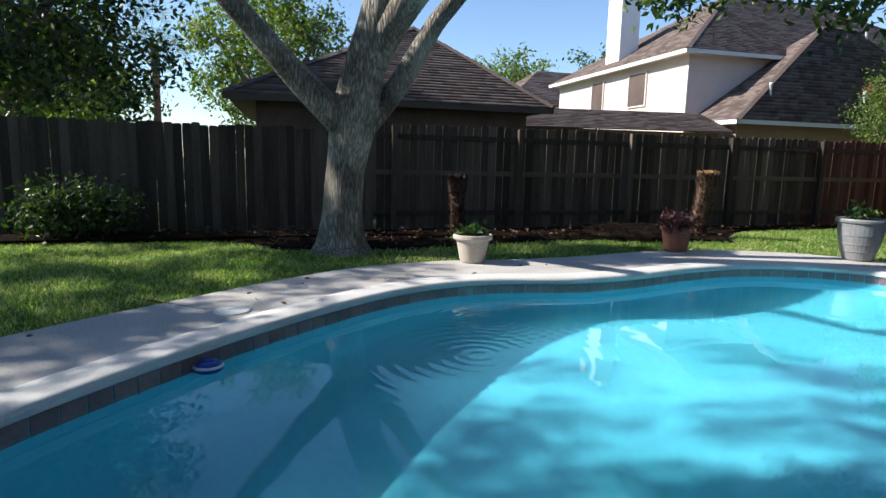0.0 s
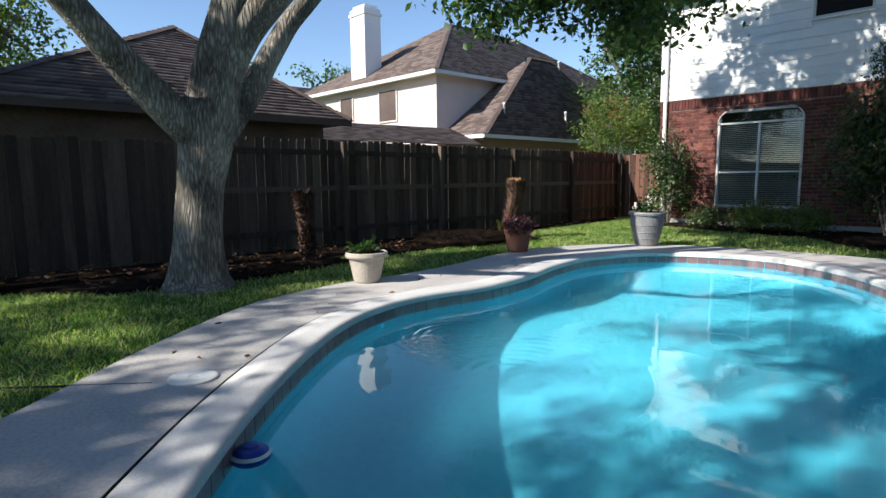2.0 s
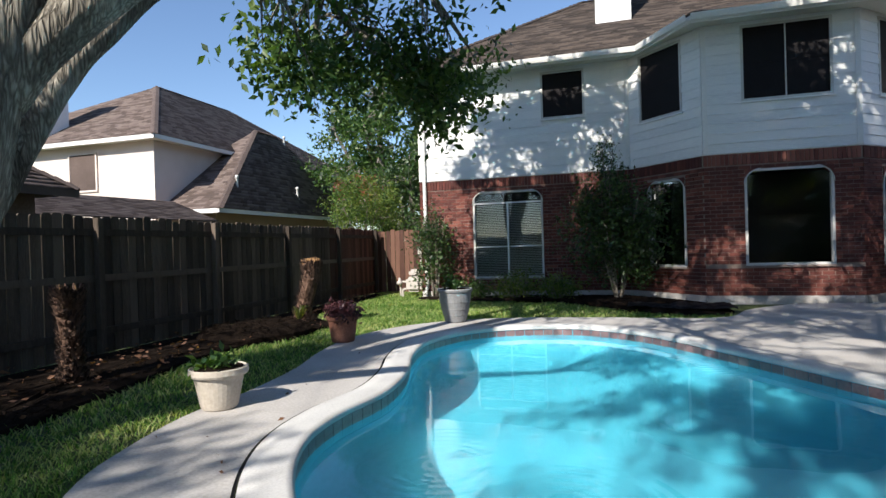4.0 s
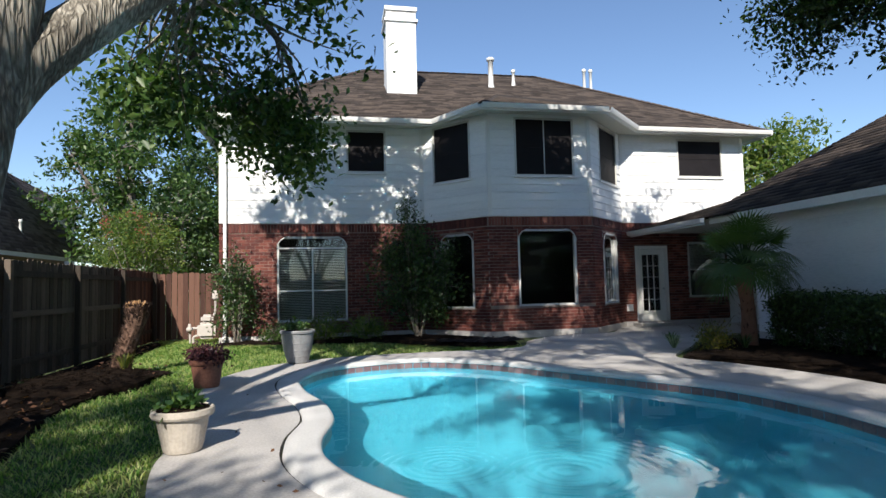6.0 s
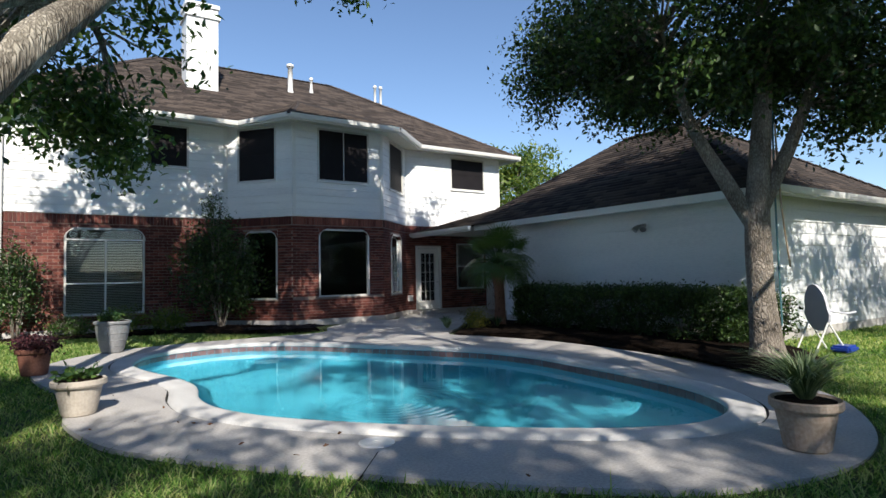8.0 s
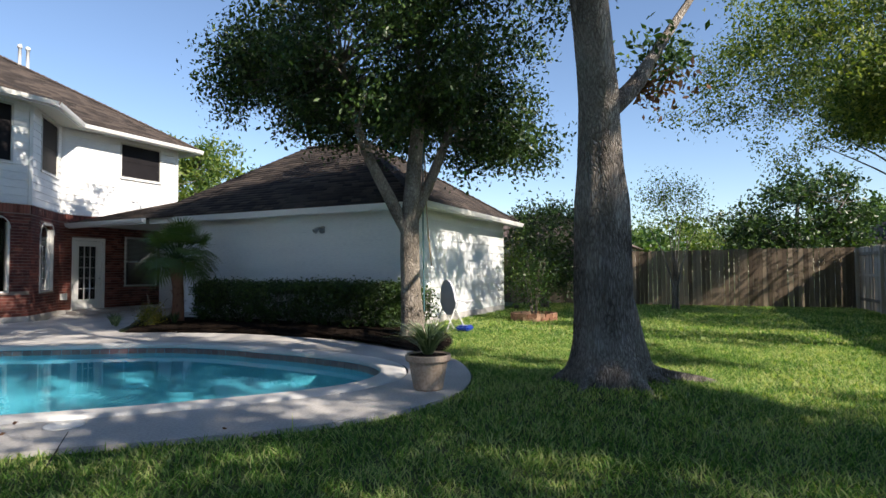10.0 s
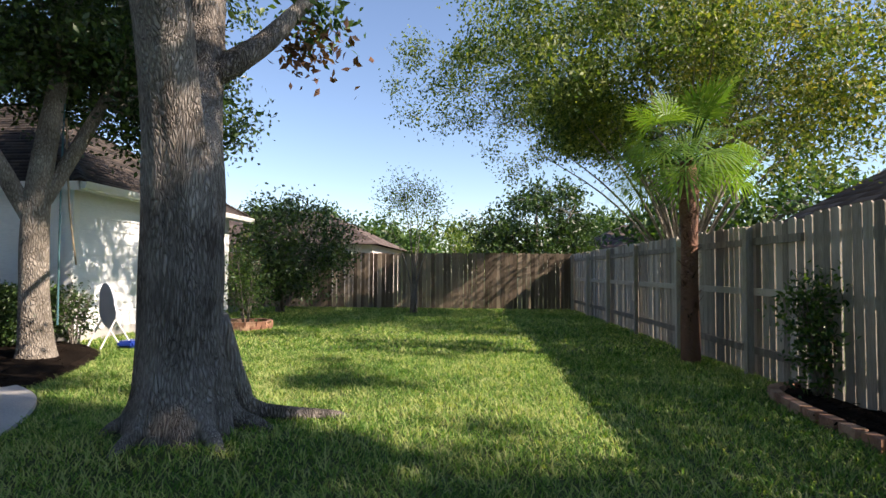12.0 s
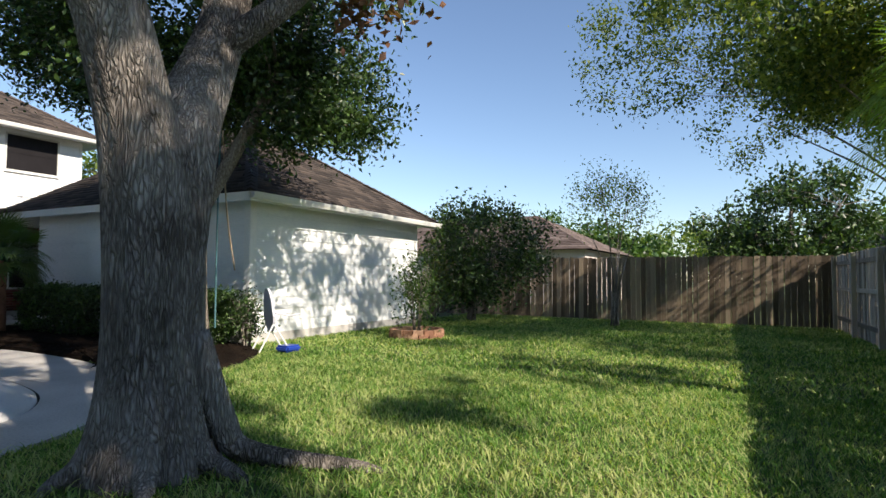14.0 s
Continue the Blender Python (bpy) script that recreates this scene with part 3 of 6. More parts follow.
class Wall:
    """A wall panel from a to b on the plan, seen from outside with a on the left; local axes: along, out, up."""

    def __init__(self, a, b):
        a, b = Vector((*a, 0)), Vector((*b, 0))
        u = (b - a).normalized()
        self.length = (b - a).length
        n = Vector((u.y, -u.x, 0))
        self.m = Matrix(((u.x, n.x, 0, a.x), (u.y, n.y, 0, a.y), (0, 0, 1, 0), (0, 0, 0, 1)))


WATER_Z = -0.13
GROUND_Z = -0.04
sheet_with_hole("ground", [(-400, -400), (400, -400), (400, 400), (-400, 400)], offset(POOL, 0.2), GROUND_Z, "soil", "structure", "lawn ground of soil under St Augustine grass")

pool = empty("pool", 2, 5.5, 0, "freeform backyard swimming pool with blue plaster", "swimming pool", kind="")
bm = bmesh.new()
ring_band(bm, offset(POOL, 0.0), POOL, -0.30, -0.02)
loops = [(0.0, -0.30), (-0.03, -0.75), (-0.15, -0.95), (-0.50, -1.08)]
for (d0, z0), (d1, z1) in zip(loops, loops[1:]):
    ring_band(bm, offset(POOL, d1), offset(POOL, d0), z1, z0)
bm.faces.new([bm.verts.new((x, y, -1.08)) for x, y in offset(POOL, -0.50)])
part("pool_shell", bm, "plaster", pool, "light blue plaster basin", smooth=True)
bm = bmesh.new()
bm.faces.new([bm.verts.new((x, y, WATER_Z)) for x, y in offset(POOL, 0.001)])
bmesh.ops.triangulate(bm, faces=bm.faces[:])
water = part("water", bm, "water", pool, "clear blue pool water with faint ripples")
water.visible_shadow = False
bm = bmesh.new()
prof = [(-0.02, -0.045), (-0.035, -0.02), (-0.02, 0.012), (0.02, 0.02), (0.15, 0.018), (0.27, 0.012), (0.285, -0.06)]
for (d0, z0), (d1, z1) in zip(prof, prof[1:]):
    ring_band(bm, offset(POOL, d0), offset(POOL, d1), z0, z1)
ring_band(bm, offset(POOL, -0.02), offset(POOL, 0.03), -0.045, -0.05)
part("coping", bm, "coping", pool, "rounded white-grey concrete coping", smooth=True)
deck = sheet_with_hole("deck", DECK, offset(POOL, 0.30), 0.0, "deck", "structure", "brushed concrete pool deck with leaf stains")
deck["category"] = "pavement"
bm = bmesh.new()
ring_band(bm, DECK, offset(DECK, 0.005), 0.0, -0.1)
part("deck_edge", bm, "deck", deck)
bm = bmesh.new()
ring_band(bm, offset(POOL, 0.284), offset(POOL, 0.302), -0.012, -0.012)
part("expansion_joint", bm, "joint", deck, "black expansion joint")
cut = Wall((0.24, 2.44), (-0.30, 1.78))
part("control_joint", boxes((0, cut.length, -0.0035, 0.0035, -0.01, 0.002), m=cut.m), "joint", deck, "dark saw-cut control joint")


# ---- walls, roofs ----
def runs(length, z0, z1, holes, u0=0.0):
    """Stretches of a course that lie outside the holes."""
    cuts = [(u0, length)]
    for h in holes:
        if h[2] < z1 - 0.005 and h[3] > z0 + 0.005:
            new_cuts = []
            for a, b in cuts:
                if h[0] > a:
                    new_cuts.append((a, min(b, h[0])))
                if h[1] < b:
                    new_cuts.append((max(a, h[1]), b))
            cuts = [(a, b) for a, b in new_cuts if b - a > 0.01]
    return cuts


def wall_body(name, w, z0, z1, holes, material, parent, thick=0.2, label=""):
    zs = sorted({z0, z1, *[h[2] for h in holes], *[h[3] for h in holes]})
    bm = bmesh.new()
    for a, b in zip(zs, zs[1:]):
        if b <= z0 or a >= z1:
            continue
        for u, v in runs(w.length, a, b, holes):
            box(bm, u, v, -thick, 0, a, b, m=w.m)
    return part(name, bm, material, parent, label)


def bricks(w, z0, z1, holes, parent, single=False, rng=None):
    """Stretcher courses with recessed joints; single: each brick an object of its own."""
    bm = bmesh.new()
    course, bl, j = 0.078, 0.215, 0.011
    z, row = z0, 0
    cache = {}
    while z + course <= z1 + 0.001:
        for a, b in runs(w.length, z, z + course, holes):
            u = a - (0.5 * bl if row % 2 else 0)
            while u < b - 0.03:
                s, e = max(u, a), min(u + bl - j, b)
                if e - s > 0.03:
                    d = 0.010 + rng.uniform(-0.003, 0.003)
                    if single:
                        key = (round(e - s, 3), int(d * 1000) // 3)
                        if key not in cache:
                            cache[key] = mesh_of("brick", boxes((0, e - s, -0.01, d, 0, course - j)), "brick")
                        ob = new("brick", cache[key])
                        ob.matrix_basis = w.m @ Matrix.Translation((s, 0, z))
                        ob.parent = parent
                        ob.matrix_parent_inverse = root_of(parent).inverted()
                    else:
                        box(bm, s, e, -0.01, d, z, z + course - j, m=w.m)
                u += bl
        z += course
        row += 1
    if single:
        bm.free()
    else:
        tagged(part("brickwork", bm, "brick", parent), kind="stuff")


def soldier(w, z0, z1, parent, rng):
    bm = bmesh.new()
    u = 0.0
    while u < w.length - 0.05:
        box(bm, u, min(u + 0.066, w.length), -0.01, 0.02 + rng.uniform(-0.003, 0.003), z0, z1, m=w.m)
        u += 0.078
    tagged(part("soldier_course", bm, "brick", parent), kind="stuff")


def siding(w, z0, z1, holes, parent, material="siding", course=0.19, single=True):
    n = round((z1 - z0) / course)
    h = (z1 - z0) / n
    for k in range(n):
        a = z0 + k * h
        for u, v in runs(w.length, a, a + h, holes):
            bm = bmesh.new()
            vs = box(bm, u, v, -0.005, 0.024, a, a + h + 0.01, m=None)
            for x in vs:
                if x.co.z > a + 0.05 and x.co.y > 0:
                    x.co.y = 0.006
                x.co = w.m @ x.co
            part("siding_board", bm, material, parent)


def window(w, u0, u1, z0, z1, parent, style):
    """style: screen (dark sun screen), pair (two screens), arch (fixed pane, rounded head), blind (mullioned, blinds behind)."""
    win = empty("window", *(w.m @ Vector((u0, 0, z0))))
    adopt_loc(win, parent)
    f = 0.045
    head = z1
    frame_mat = "trim"
    part("window_frame", boxes((u0, u0 + f, -0.09, 0.03, z0, head), (u1 - f, u1, -0.09, 0.03, z0, head),
                               (u0 + f, u1 - f, -0.09, 0.03, z0, z0 + f), (u0 + f, u1 - f, -0.09, 0.03, head - f, head), m=w.m), frame_mat, win, "pale painted frame")
    part("window_sill", boxes((u0 - 0.03, u1 + 0.03, -0.05, 0.055, z0 - 0.035, z0 - 0.002), m=w.m), "white" if style in ("screen", "pair") else "mortar", win)
    if style in ("screen", "pair"):
        mid = (u0 + u1) / 2
        spans = [(u0 + f, u1 - f)] if style == "screen" else [(u0 + f, mid - 0.012), (mid + 0.012, u1 - f)]
        for a, b in spans:
            part("screen", boxes((a, b, -0.02, -0.008, z0 + f, head - f), m=w.m), "screen", win, "dark brown solar screen")
        if style == "pair":
            part("mullion", boxes((mid - 0.012, mid + 0.012, -0.03, 0.012, z0 + f, head - f), m=w.m), "trim", win)
        part("window_bar", boxes((spans[0][0], spans[-1][1], -0.007, 0.0, (z0 + head) / 2 - 0.012, (z0 + head) / 2 + 0.012), m=w.m), "screen", win)
    else:
        part("pane", boxes((u0 + f, u1 - f, -0.06, -0.05, z0 + f, head - f), m=w.m), "glass", win)
        if style == "blind":
            mid, tr = (u0 + u1) / 2, z0 + (head - z0) * 0.865
            rail = z0 + (tr - z0) * 0.42
            part("mullion", boxes((mid - 0.02, mid + 0.02, -0.048, 0.012, z0 + f, tr), m=w.m), "white", win)
            part("transom", boxes((u0 + f, u1 - f, -0.049, 0.010, tr - 0.02, tr + 0.02), m=w.m), "white", win)
            part("meeting_rail", boxes((u0 + f, mid - 0.021, -0.047, 0.0, rail - 0.015, rail + 0.015), (mid + 0.021, u1 - f, -0.047, 0.0, rail - 0.015, rail + 0.015), m=w.m), "white", win)
            bm = bmesh.new()
            z = z0 + f
            while z < tr - 0.03:
                vs = box(bm, u0 + f, u1 - f, -0.135, -0.095, z, z + 0.003)
                for v in vs:
                    v.co.z += 0.022 if v.co.y < -0.11 else 0
                    v.co = w.m @ v.co
                z += 0.042
            part("blind", bm, "blind", win, "lowered slatted blind")
        if style == "small":
            mid = (z0 + head) / 2
            part("meeting_rail", boxes((u0 + f, u1 - f, -0.048, 0.0, mid - 0.02, mid + 0.02), m=w.m), "white", win)
            bm = bmesh.new()
            z = mid
            while z < head - 0.06:
                vs = box(bm, u0 + f, u1 - f, -0.135, -0.095, z, z + 0.003)
                for v in vs:
                    v.co.z += 0.022 if v.co.y < -0.11 else 0
                    v.co = w.m @ v.co
                z += 0.042
            part("blind", bm, "blind", win, "half-lowered slatted blind")
    if style in ("arch", "blind"):
        # rounded head: brick fillets in the two upper corners and a slim curved bead
        for side in (0, 1):
            r = 0.30
            bm = bmesh.new()
            cu = u0 + r if side == 0 else u1 - r
            corner = (u0, z1) if side == 0 else (u1, z1)
            arc = [(cu + (-1 if side == 0 else 1) * r * math.sin(a), z1 - r + r * math.cos(a)) for a in np.linspace(0, math.pi / 2, 9)]
            for d0, d1 in ((-0.10, 0.034),):
                lo = [bm.verts.new(w.m @ Vector((x, d0, z))) for x, z in [corner] + arc]
                hi = [bm.verts.new(w.m @ Vector((x, d1, z))) for x, z in [corner] + arc]
                n = len(lo)
                bm.faces.new(hi)
                bm.faces.new(lo[::-1])
                for i in range(n):
                    bm.faces.new((lo[i], lo[(i + 1) % n], hi[(i + 1) % n], hi[i]))
            bmesh.ops.recalc_face_normals(bm, faces=bm.faces[:])
            part("arch_corner", bm, "brick", win)
            bm = bmesh.new()
            tube(bm, [w.m @ Vector((x, 0.035, z)) for x, z in arc], [0.014] * len(arc), 6)
            part("arch_bead", bm, "trim", win)
    return win


def adopt_loc(ob, parent):
    """Parent an Empty that is placed in world coordinates."""
    ob.parent = parent
    ob.matrix_parent_inverse = root_of(parent).inverted()


def shingles(name, eave, top, parent, material, course=0.145, tab=0.32, seed=1, label=""):
    """Courses of shingles on a roof face. eave: left and right corners; top: left and right corners (may be one point)."""
    rng = random.Random(seed)
    e0, e1, t0, t1 = [Vector(p) for p in (*eave, *top)]
    n_v = (e1 - e0).cross(t0 - e0)
    if n_v.length < 1e-6:
        n_v = (e1 - e0).cross(t1 - e0)
    n_v.normalize()
    if n_v.z < 0:
        n_v = -n_v
    eu = (e1 - e0).normalized()
    up = n_v.cross(eu)
    height = (t0 - e0).dot(up)
    rows = max(2, round(abs(height) / course))
    verts, faces = [], []
    for k in range(rows):
        a, b = k / rows, (k + 1) / rows
        l0, r0 = e0.lerp(t0, a), e1.lerp(t1, a)
        l1, r1 = e0.lerp(t0, b), e1.lerp(t1, b)
        wid = (r0 - l0).length
        cnt = max(1, round(wid / tab))
        cuts = [0.0] + [min(0.999, max(0.001, (i + (0.5 if k % 2 else 0.0) + rng.uniform(-0.18, 0.18)) / cnt)) for i in range(1, cnt)] + [1.0]
        cuts = sorted(cuts)
        for s, e in zip(cuts, cuts[1:]):
            lift = n_v * (0.022 + rng.uniform(-0.004, 0.006))
            p = [l0.lerp(r0, s), l0.lerp(r0, e), l1.lerp(r1, e), l1.lerp(r1, s)]
            i = len(verts)
            verts += [p[0] + lift, p[1] + lift, p[2] + n_v * 0.008, p[3] + n_v * 0.008, p[0], p[1]]
            faces += [(i, i + 1, i + 2, i + 3), (i + 4, i + 5, i + 1, i)]
    me = arrays(name, np.array([tuple(v) for v in verts]), np.array(faces), material)
    ob = part(name, me, None, parent, label)
    tagged(ob, kind="stuff")
    bm = bmesh.new()
    quad = [e0, e1, t1] + ([t0] if (t0 - t1).length > 1e-4 else [])
    bm.faces.new([bm.verts.new(v - n_v * 0.01) for v in quad])
    part("roof_deck", bm, material, ob)
    return ob


def ridge_caps(pts, parent, material, seed=1):
    bm = bmesh.new()
    rng = random.Random(seed)
    for a, b in zip(pts, pts[1:]):
        a, b = Vector(a), Vector(b)
        d = b - a
        n = max(1, int(d.length / 0.2))
        u = d.normalized()
        side = u.cross(Vector((0, 0, 1))).normalized()
        for i in range(n):
            p, q = a + d * (i / n), a + d * ((i + 1) / n)
            h = 0.045 + rng.uniform(0, 0.012)
            vs = [bm.verts.new(x) for x in (p - side * 0.12 + Vector((0, 0, 0.0)), p + Vector((0, 0, h + 0.02)), p + side * 0.12, q - side * 0.12, q + Vector((0, 0, h)), q + side * 0.12)]
            bm.faces.new((vs[0], vs[1], vs[4], vs[3]))
            bm.faces.new((vs[1], vs[2], vs[5], vs[4]))
            bm.faces.new((vs[0], vs[2], vs[1]))
    part("ridge_cap", bm, material, parent)


def eave_trim(pts, parent, z, material="white", drop=0.16, deep=0.03, gutter=True):
    """A fascia board and a gutter along an eave line (points on the plan, outside on the right hand)."""
    for a, b in zip(pts, pts[1:]):
        w = Wall(a, b)
        part("fascia", boxes((0, w.length, -0.025, 0, z - drop, z), m=w.m), material, parent)
        if gutter:
            bm = bmesh.new()
            sec = [(0.003, z - 0.13), (0.085, z - 0.12), (0.11, z - 0.06), (0.12, z - 0.01), (0.105, z - 0.01), (0.095, z - 0.055), (0.078, z - 0.105), (0.003, z - 0.115)]
            ends = []
            for u in (0, w.length):
                ends.append([bm.verts.new(w.m @ Vector((u, o, zz))) for o, zz in sec])
            n = len(sec)
            for i in range(n):
                bm.faces.new((ends[0][i], ends[1][i], ends[1][(i + 1) % n], ends[0][(i + 1) % n]))
            bm.faces.new(ends[0][::-1])
            bm.faces.new(ends[1])
            part("gutter", bm, material, parent, "white metal gutter")


# ---- the brick house ----
house = empty("house", 4.4, 20, 0, "two-storey house of red brick below white siding", "house")
HRNG = random.Random(5)
corners = [(-3.1, 15.3), (2.1, 15.3), (3.45, 13.75), (6.2, 13.75), (7.85, 15.3), (11.9, 15.3)]
low_holes = [[(1.40, 3.15, 0.45, 2.62)], [(0.55, 1.60, 0.70, 2.58)], [(0.73, 2.27, 0.73, 2.63)], [(0.65, 1.70, 0.70, 2.58)], [(0.36, 1.38, 0.10, 2.28), (2.05, 3.25, 0.78, 2.38)]]
up_holes = [[(3.17, 4.20, 4.30, 5.44)], [(0.36, 1.57, 3.95, 5.46)], [(0.72, 2.30, 3.97, 5.46)], [(0.60, 1.95, 3.95, 5.46)], [(1.85, 3.35, 4.30, 5.44)]]
BRICK_TOP = 2.95
styles_low = ["blind", "arch", "arch", "arch", "small"]
styles_up = ["screen", "screen", "pair", "screen", "screen"]
brick_jobs = []
for i, (a, b) in enumerate(zip(corners, corners[1:])):
    w = Wall(a, b)
    lower = wall_body("wall", w, 0.0, BRICK_TOP, low_holes[i], "mortar", house, label="red brick wall")
    upper = wall_body("wall", w, BRICK_TOP, 5.6, up_holes[i], "siding", house, label="white lap siding wall")
    part("foundation", boxes((0, w.length, 0, 0.03, -0.1, 0.13), m=w.m), "deck", house)
    brick_jobs.append((w, low_holes[i], lower, i))
    siding(w, BRICK_TOP + 0.02, 5.52, up_holes[i], upper)
    for h in low_holes[i]:
        if h[2] > 0.3:
            window(w, *h, house, styles_low[i])
    for h in up_holes[i]:
        window(w, *h, house, styles_up[i])
    for u in ((0.0, w.length) if i in (0, 2, 4) else ()):
        part("corner_board", boxes((max(0, u - 0.09), min(w.length, u + 0.09), 0.026, 0.04, BRICK_TOP + 0.02, 5.5), m=w.m), "white", house)
for a, b in (((-3.1, 26), (-3.1, 15.3)), ((11.9, 15.3), (11.9, 26)), ((11.9, 26), (-3.1, 26))):
    w = Wall(a, b)
    lower = wall_body("wall", w, 0.0, BRICK_TOP, [], "brick", house)
    upper = wall_body("wall", w, BRICK_TOP, 5.6, [], "siding", house)
# added slabs and backing wall, coloured near-black as interior shade behind the glass
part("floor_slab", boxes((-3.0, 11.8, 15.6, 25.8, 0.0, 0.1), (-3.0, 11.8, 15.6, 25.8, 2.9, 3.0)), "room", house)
part("dark_inner_wall", boxes((-2.9, 11.7, 17.6, 17.7, 0.1, 2.9)), "room", house)

# patio door
w = Wall(corners[4], corners[5])
door = empty("door", *(w.m @ Vector((0.36, 0, 0.1))))
adopt_loc(door, house)
part("door_frame", boxes((0.36, 0.43, -0.12, 0.03, 0.10, 2.28), (1.31, 1.38, -0.12, 0.03, 0.10, 2.28), (0.43, 1.31, -0.12, 0.03, 2.20, 2.28), m=w.m), "white", door)
part("door_leaf", boxes((0.44, 0.60, -0.08, -0.035, 0.12, 2.19), (1.14, 1.30, -0.08, -0.035, 0.12, 2.19), (0.60, 1.14, -0.08, -0.035, 0.12, 0.42), (0.60, 1.14, -0.08, -0.035, 2.03, 2.19), m=w.m), "white", door, "white fifteen-light door leaf")
for k in (1, 2):
    part("glazing_bar", boxes((0.60 + 0.18 * k - 0.01, 0.60 + 0.18 * k + 0.01, -0.072, -0.04, 0.42, 2.03), m=w.m), "white", door)
for k in (1, 2, 3, 4):
    part("glazing_bar", boxes((0.60, 1.14, -0.070, -0.042, 0.42 + 0.322 * k - 0.01, 0.42 + 0.322 * k + 0.01), m=w.m), "white", door)
for c in range(3):
    for r in range(5):
        part("pane", boxes((0.61 + 0.18 * c, 0.77 + 0.18 * c, -0.060, -0.056, 0.43 + 0.322 * r, 0.732 + 0.322 * r), m=w.m), "glass", door)
bm = bmesh.new()
tube(bm, [w.m @ Vector((1.22, o, 1.05)) for o in (-0.035, -0.005, 0.02, 0.03)], [0.012, 0.012, 0.03, 0.015], 8)
part("door_knob", bm, "metal", door, "dull metal knob")
part("doorstep", boxes((0.2, 1.6, 0.0, 0.5, 0.0, 0.09), m=w.m), "deck", house)
part("wall_vent", boxes((0.03, 0.22, 0.02, 0.05, 0.43, 0.62), m=w.m), "white", house, "small white dryer vent")

# roof
EZ = 5.60
eav = [(-3.65, 14.75), (2.30, 14.75), (3.20, 13.20), (6.45, 13.20), (8.10, 14.75), (12.45, 14.75)]
R0, R1 = (0.9, 20.3, 9.0), (7.3, 20.3, 9.05)
apex = (4.85, 17.3, EZ + (17.3 - 14.75) * 0.613 + 0.06)
roof = shingles("roof", [(-3.65, 14.75, EZ), (12.45, 14.75, EZ)], [R0, R1], house, "shingle", seed=2, label="dark brown shingle hip roof")
shingles("roof_side", [(-3.65, 26, EZ), (-3.65, 14.75, EZ)], [R0, R0], roof, "shingle", seed=3)
shingles("roof_side", [(12.45, 14.75, EZ), (12.45, 26, EZ)], [R1, R1], roof, "shingle", seed=4)
shingles("roof_side", [(12.45, 26, EZ), (-3.65, 26, EZ)], [R1, R0], roof, "shingle", seed=4)
for k in (1, 2, 3):
    a, b = eav[k], eav[k + 1]
    shingles("bay_roof", [(*a, EZ), (*b, EZ)], [apex, apex], roof, "shingle", seed=5 + k)
ridge_caps([(-3.65, 14.75, EZ), R0, R1, (12.45, 14.75, EZ)], roof, "shingle")
ridge_caps([(*eav[2], EZ), apex, (*eav[3], EZ)], roof, "shingle")
bm = bmesh.new()
bm.faces.new([bm.verts.new((x, y, EZ - 0.06)) for x, y in eav + [(12.45, 16), (-3.65, 16)]][::-1])
part("soffit", bm, "soffit", house)
eave_trim([(-3.65, 26)] + eav + [(12.45, 26)], house, EZ + 0.02)
bm = bmesh.new()
tube(bm, [(-2.95, 14.80, 5.45), (-2.95, 14.80, 5.30), (-2.95, 15.22, 5.02), (-2.95, 15.23, 0.25), (-2.95, 15.05, 0.08)], [0.045] * 5, 8)
part("downspout", bm, "white", house, "white metal downspout")
chimney = part("chimney", boxes((1.38, 2.30, 17.3, 18.2, 6.6, 9.75), (1.32, 2.36, 17.24, 18.26, 9.45, 9.53), (1.34, 2.34, 17.26, 18.24, 9.80, 9.92)), "siding", roof, "white siding-clad chimney")
part("chimney_cap", boxes((1.46, 2.22, 17.38, 18.12, 9.75, 9.80), (1.5, 2.18, 17.42, 18.08, 9.76, 9.99)), "screen", chimney)
for x, y, z0, z1, r in ((5.05, 18.6, 7.7, 9.0, 0.09), (5.95, 18.9, 8.0, 8.75, 0.05), (8.6, 18.9, 7.7, 8.9, 0.05), (8.85, 18.9, 7.7, 8.9, 0.05)):
    bm = bmesh.new()
    lathe(bm, [(r * 2.2, z0), (r * 1.2, z0 + 0.3), (r, z0 + 0.35), (r, z1 - 0.12), (r * 1.5, z1 - 0.11), (r * 1.5, z1 - 0.03), (r * 0.9, z1)], 10, x, y, 0)
    part("vent_pipe", bm, "vent_white", roof, "white flue pipe", smooth=True)

# ---- the garage wing ----
garage = empty("garage", 11.5, 8, 0, "single-storey white garage wing with dark shingle roof", "garage")
GZ = 2.69
for a, b in (((8.6, 11.0), (8.6, 3.95)), ((8.6, 3.95), (14.5, 3.95)), ((14.5, 3.95), (14.5, 12.2)), ((11.9, 11.0), (8.6, 11.0))):
    w = Wall(a, b)
    wl = wall_body("wall", w, -0.1, GZ - 0.06, [], "garage_wall", garage)
    siding(w, 0.15, GZ - 0.08, [], wl, "garage_wall", 0.23)
    part("foundation", boxes((0, w.length, 0, 0.02, -0.1, 0.16), m=w.m), "deck", garage)
part("corner_board", boxes((8.55, 8.57, 3.91, 4.05, 0.15, GZ - 0.08), (8.56, 8.70, 3.90, 3.92, 0.15, GZ - 0.08)), "white", garage)
G0, G1 = (11.55, 7.1, 5.0), (11.55, 9.3, 5.0)
groof = shingles("roof", [(8.18, 12.4, GZ), (8.18, 3.52, GZ)], [G1, G0], garage, "shingle", seed=11, label="dark shingle hip roof")
shingles("roof_side", [(8.18, 3.52, GZ), (14.95, 3.52, GZ)], [G0, G0], groof, "shingle", seed=12)
shingles("roof_side", [(14.95, 3.52, GZ), (14.95, 12.4, GZ)], [G0, G1], groof, "shingle", seed=13)
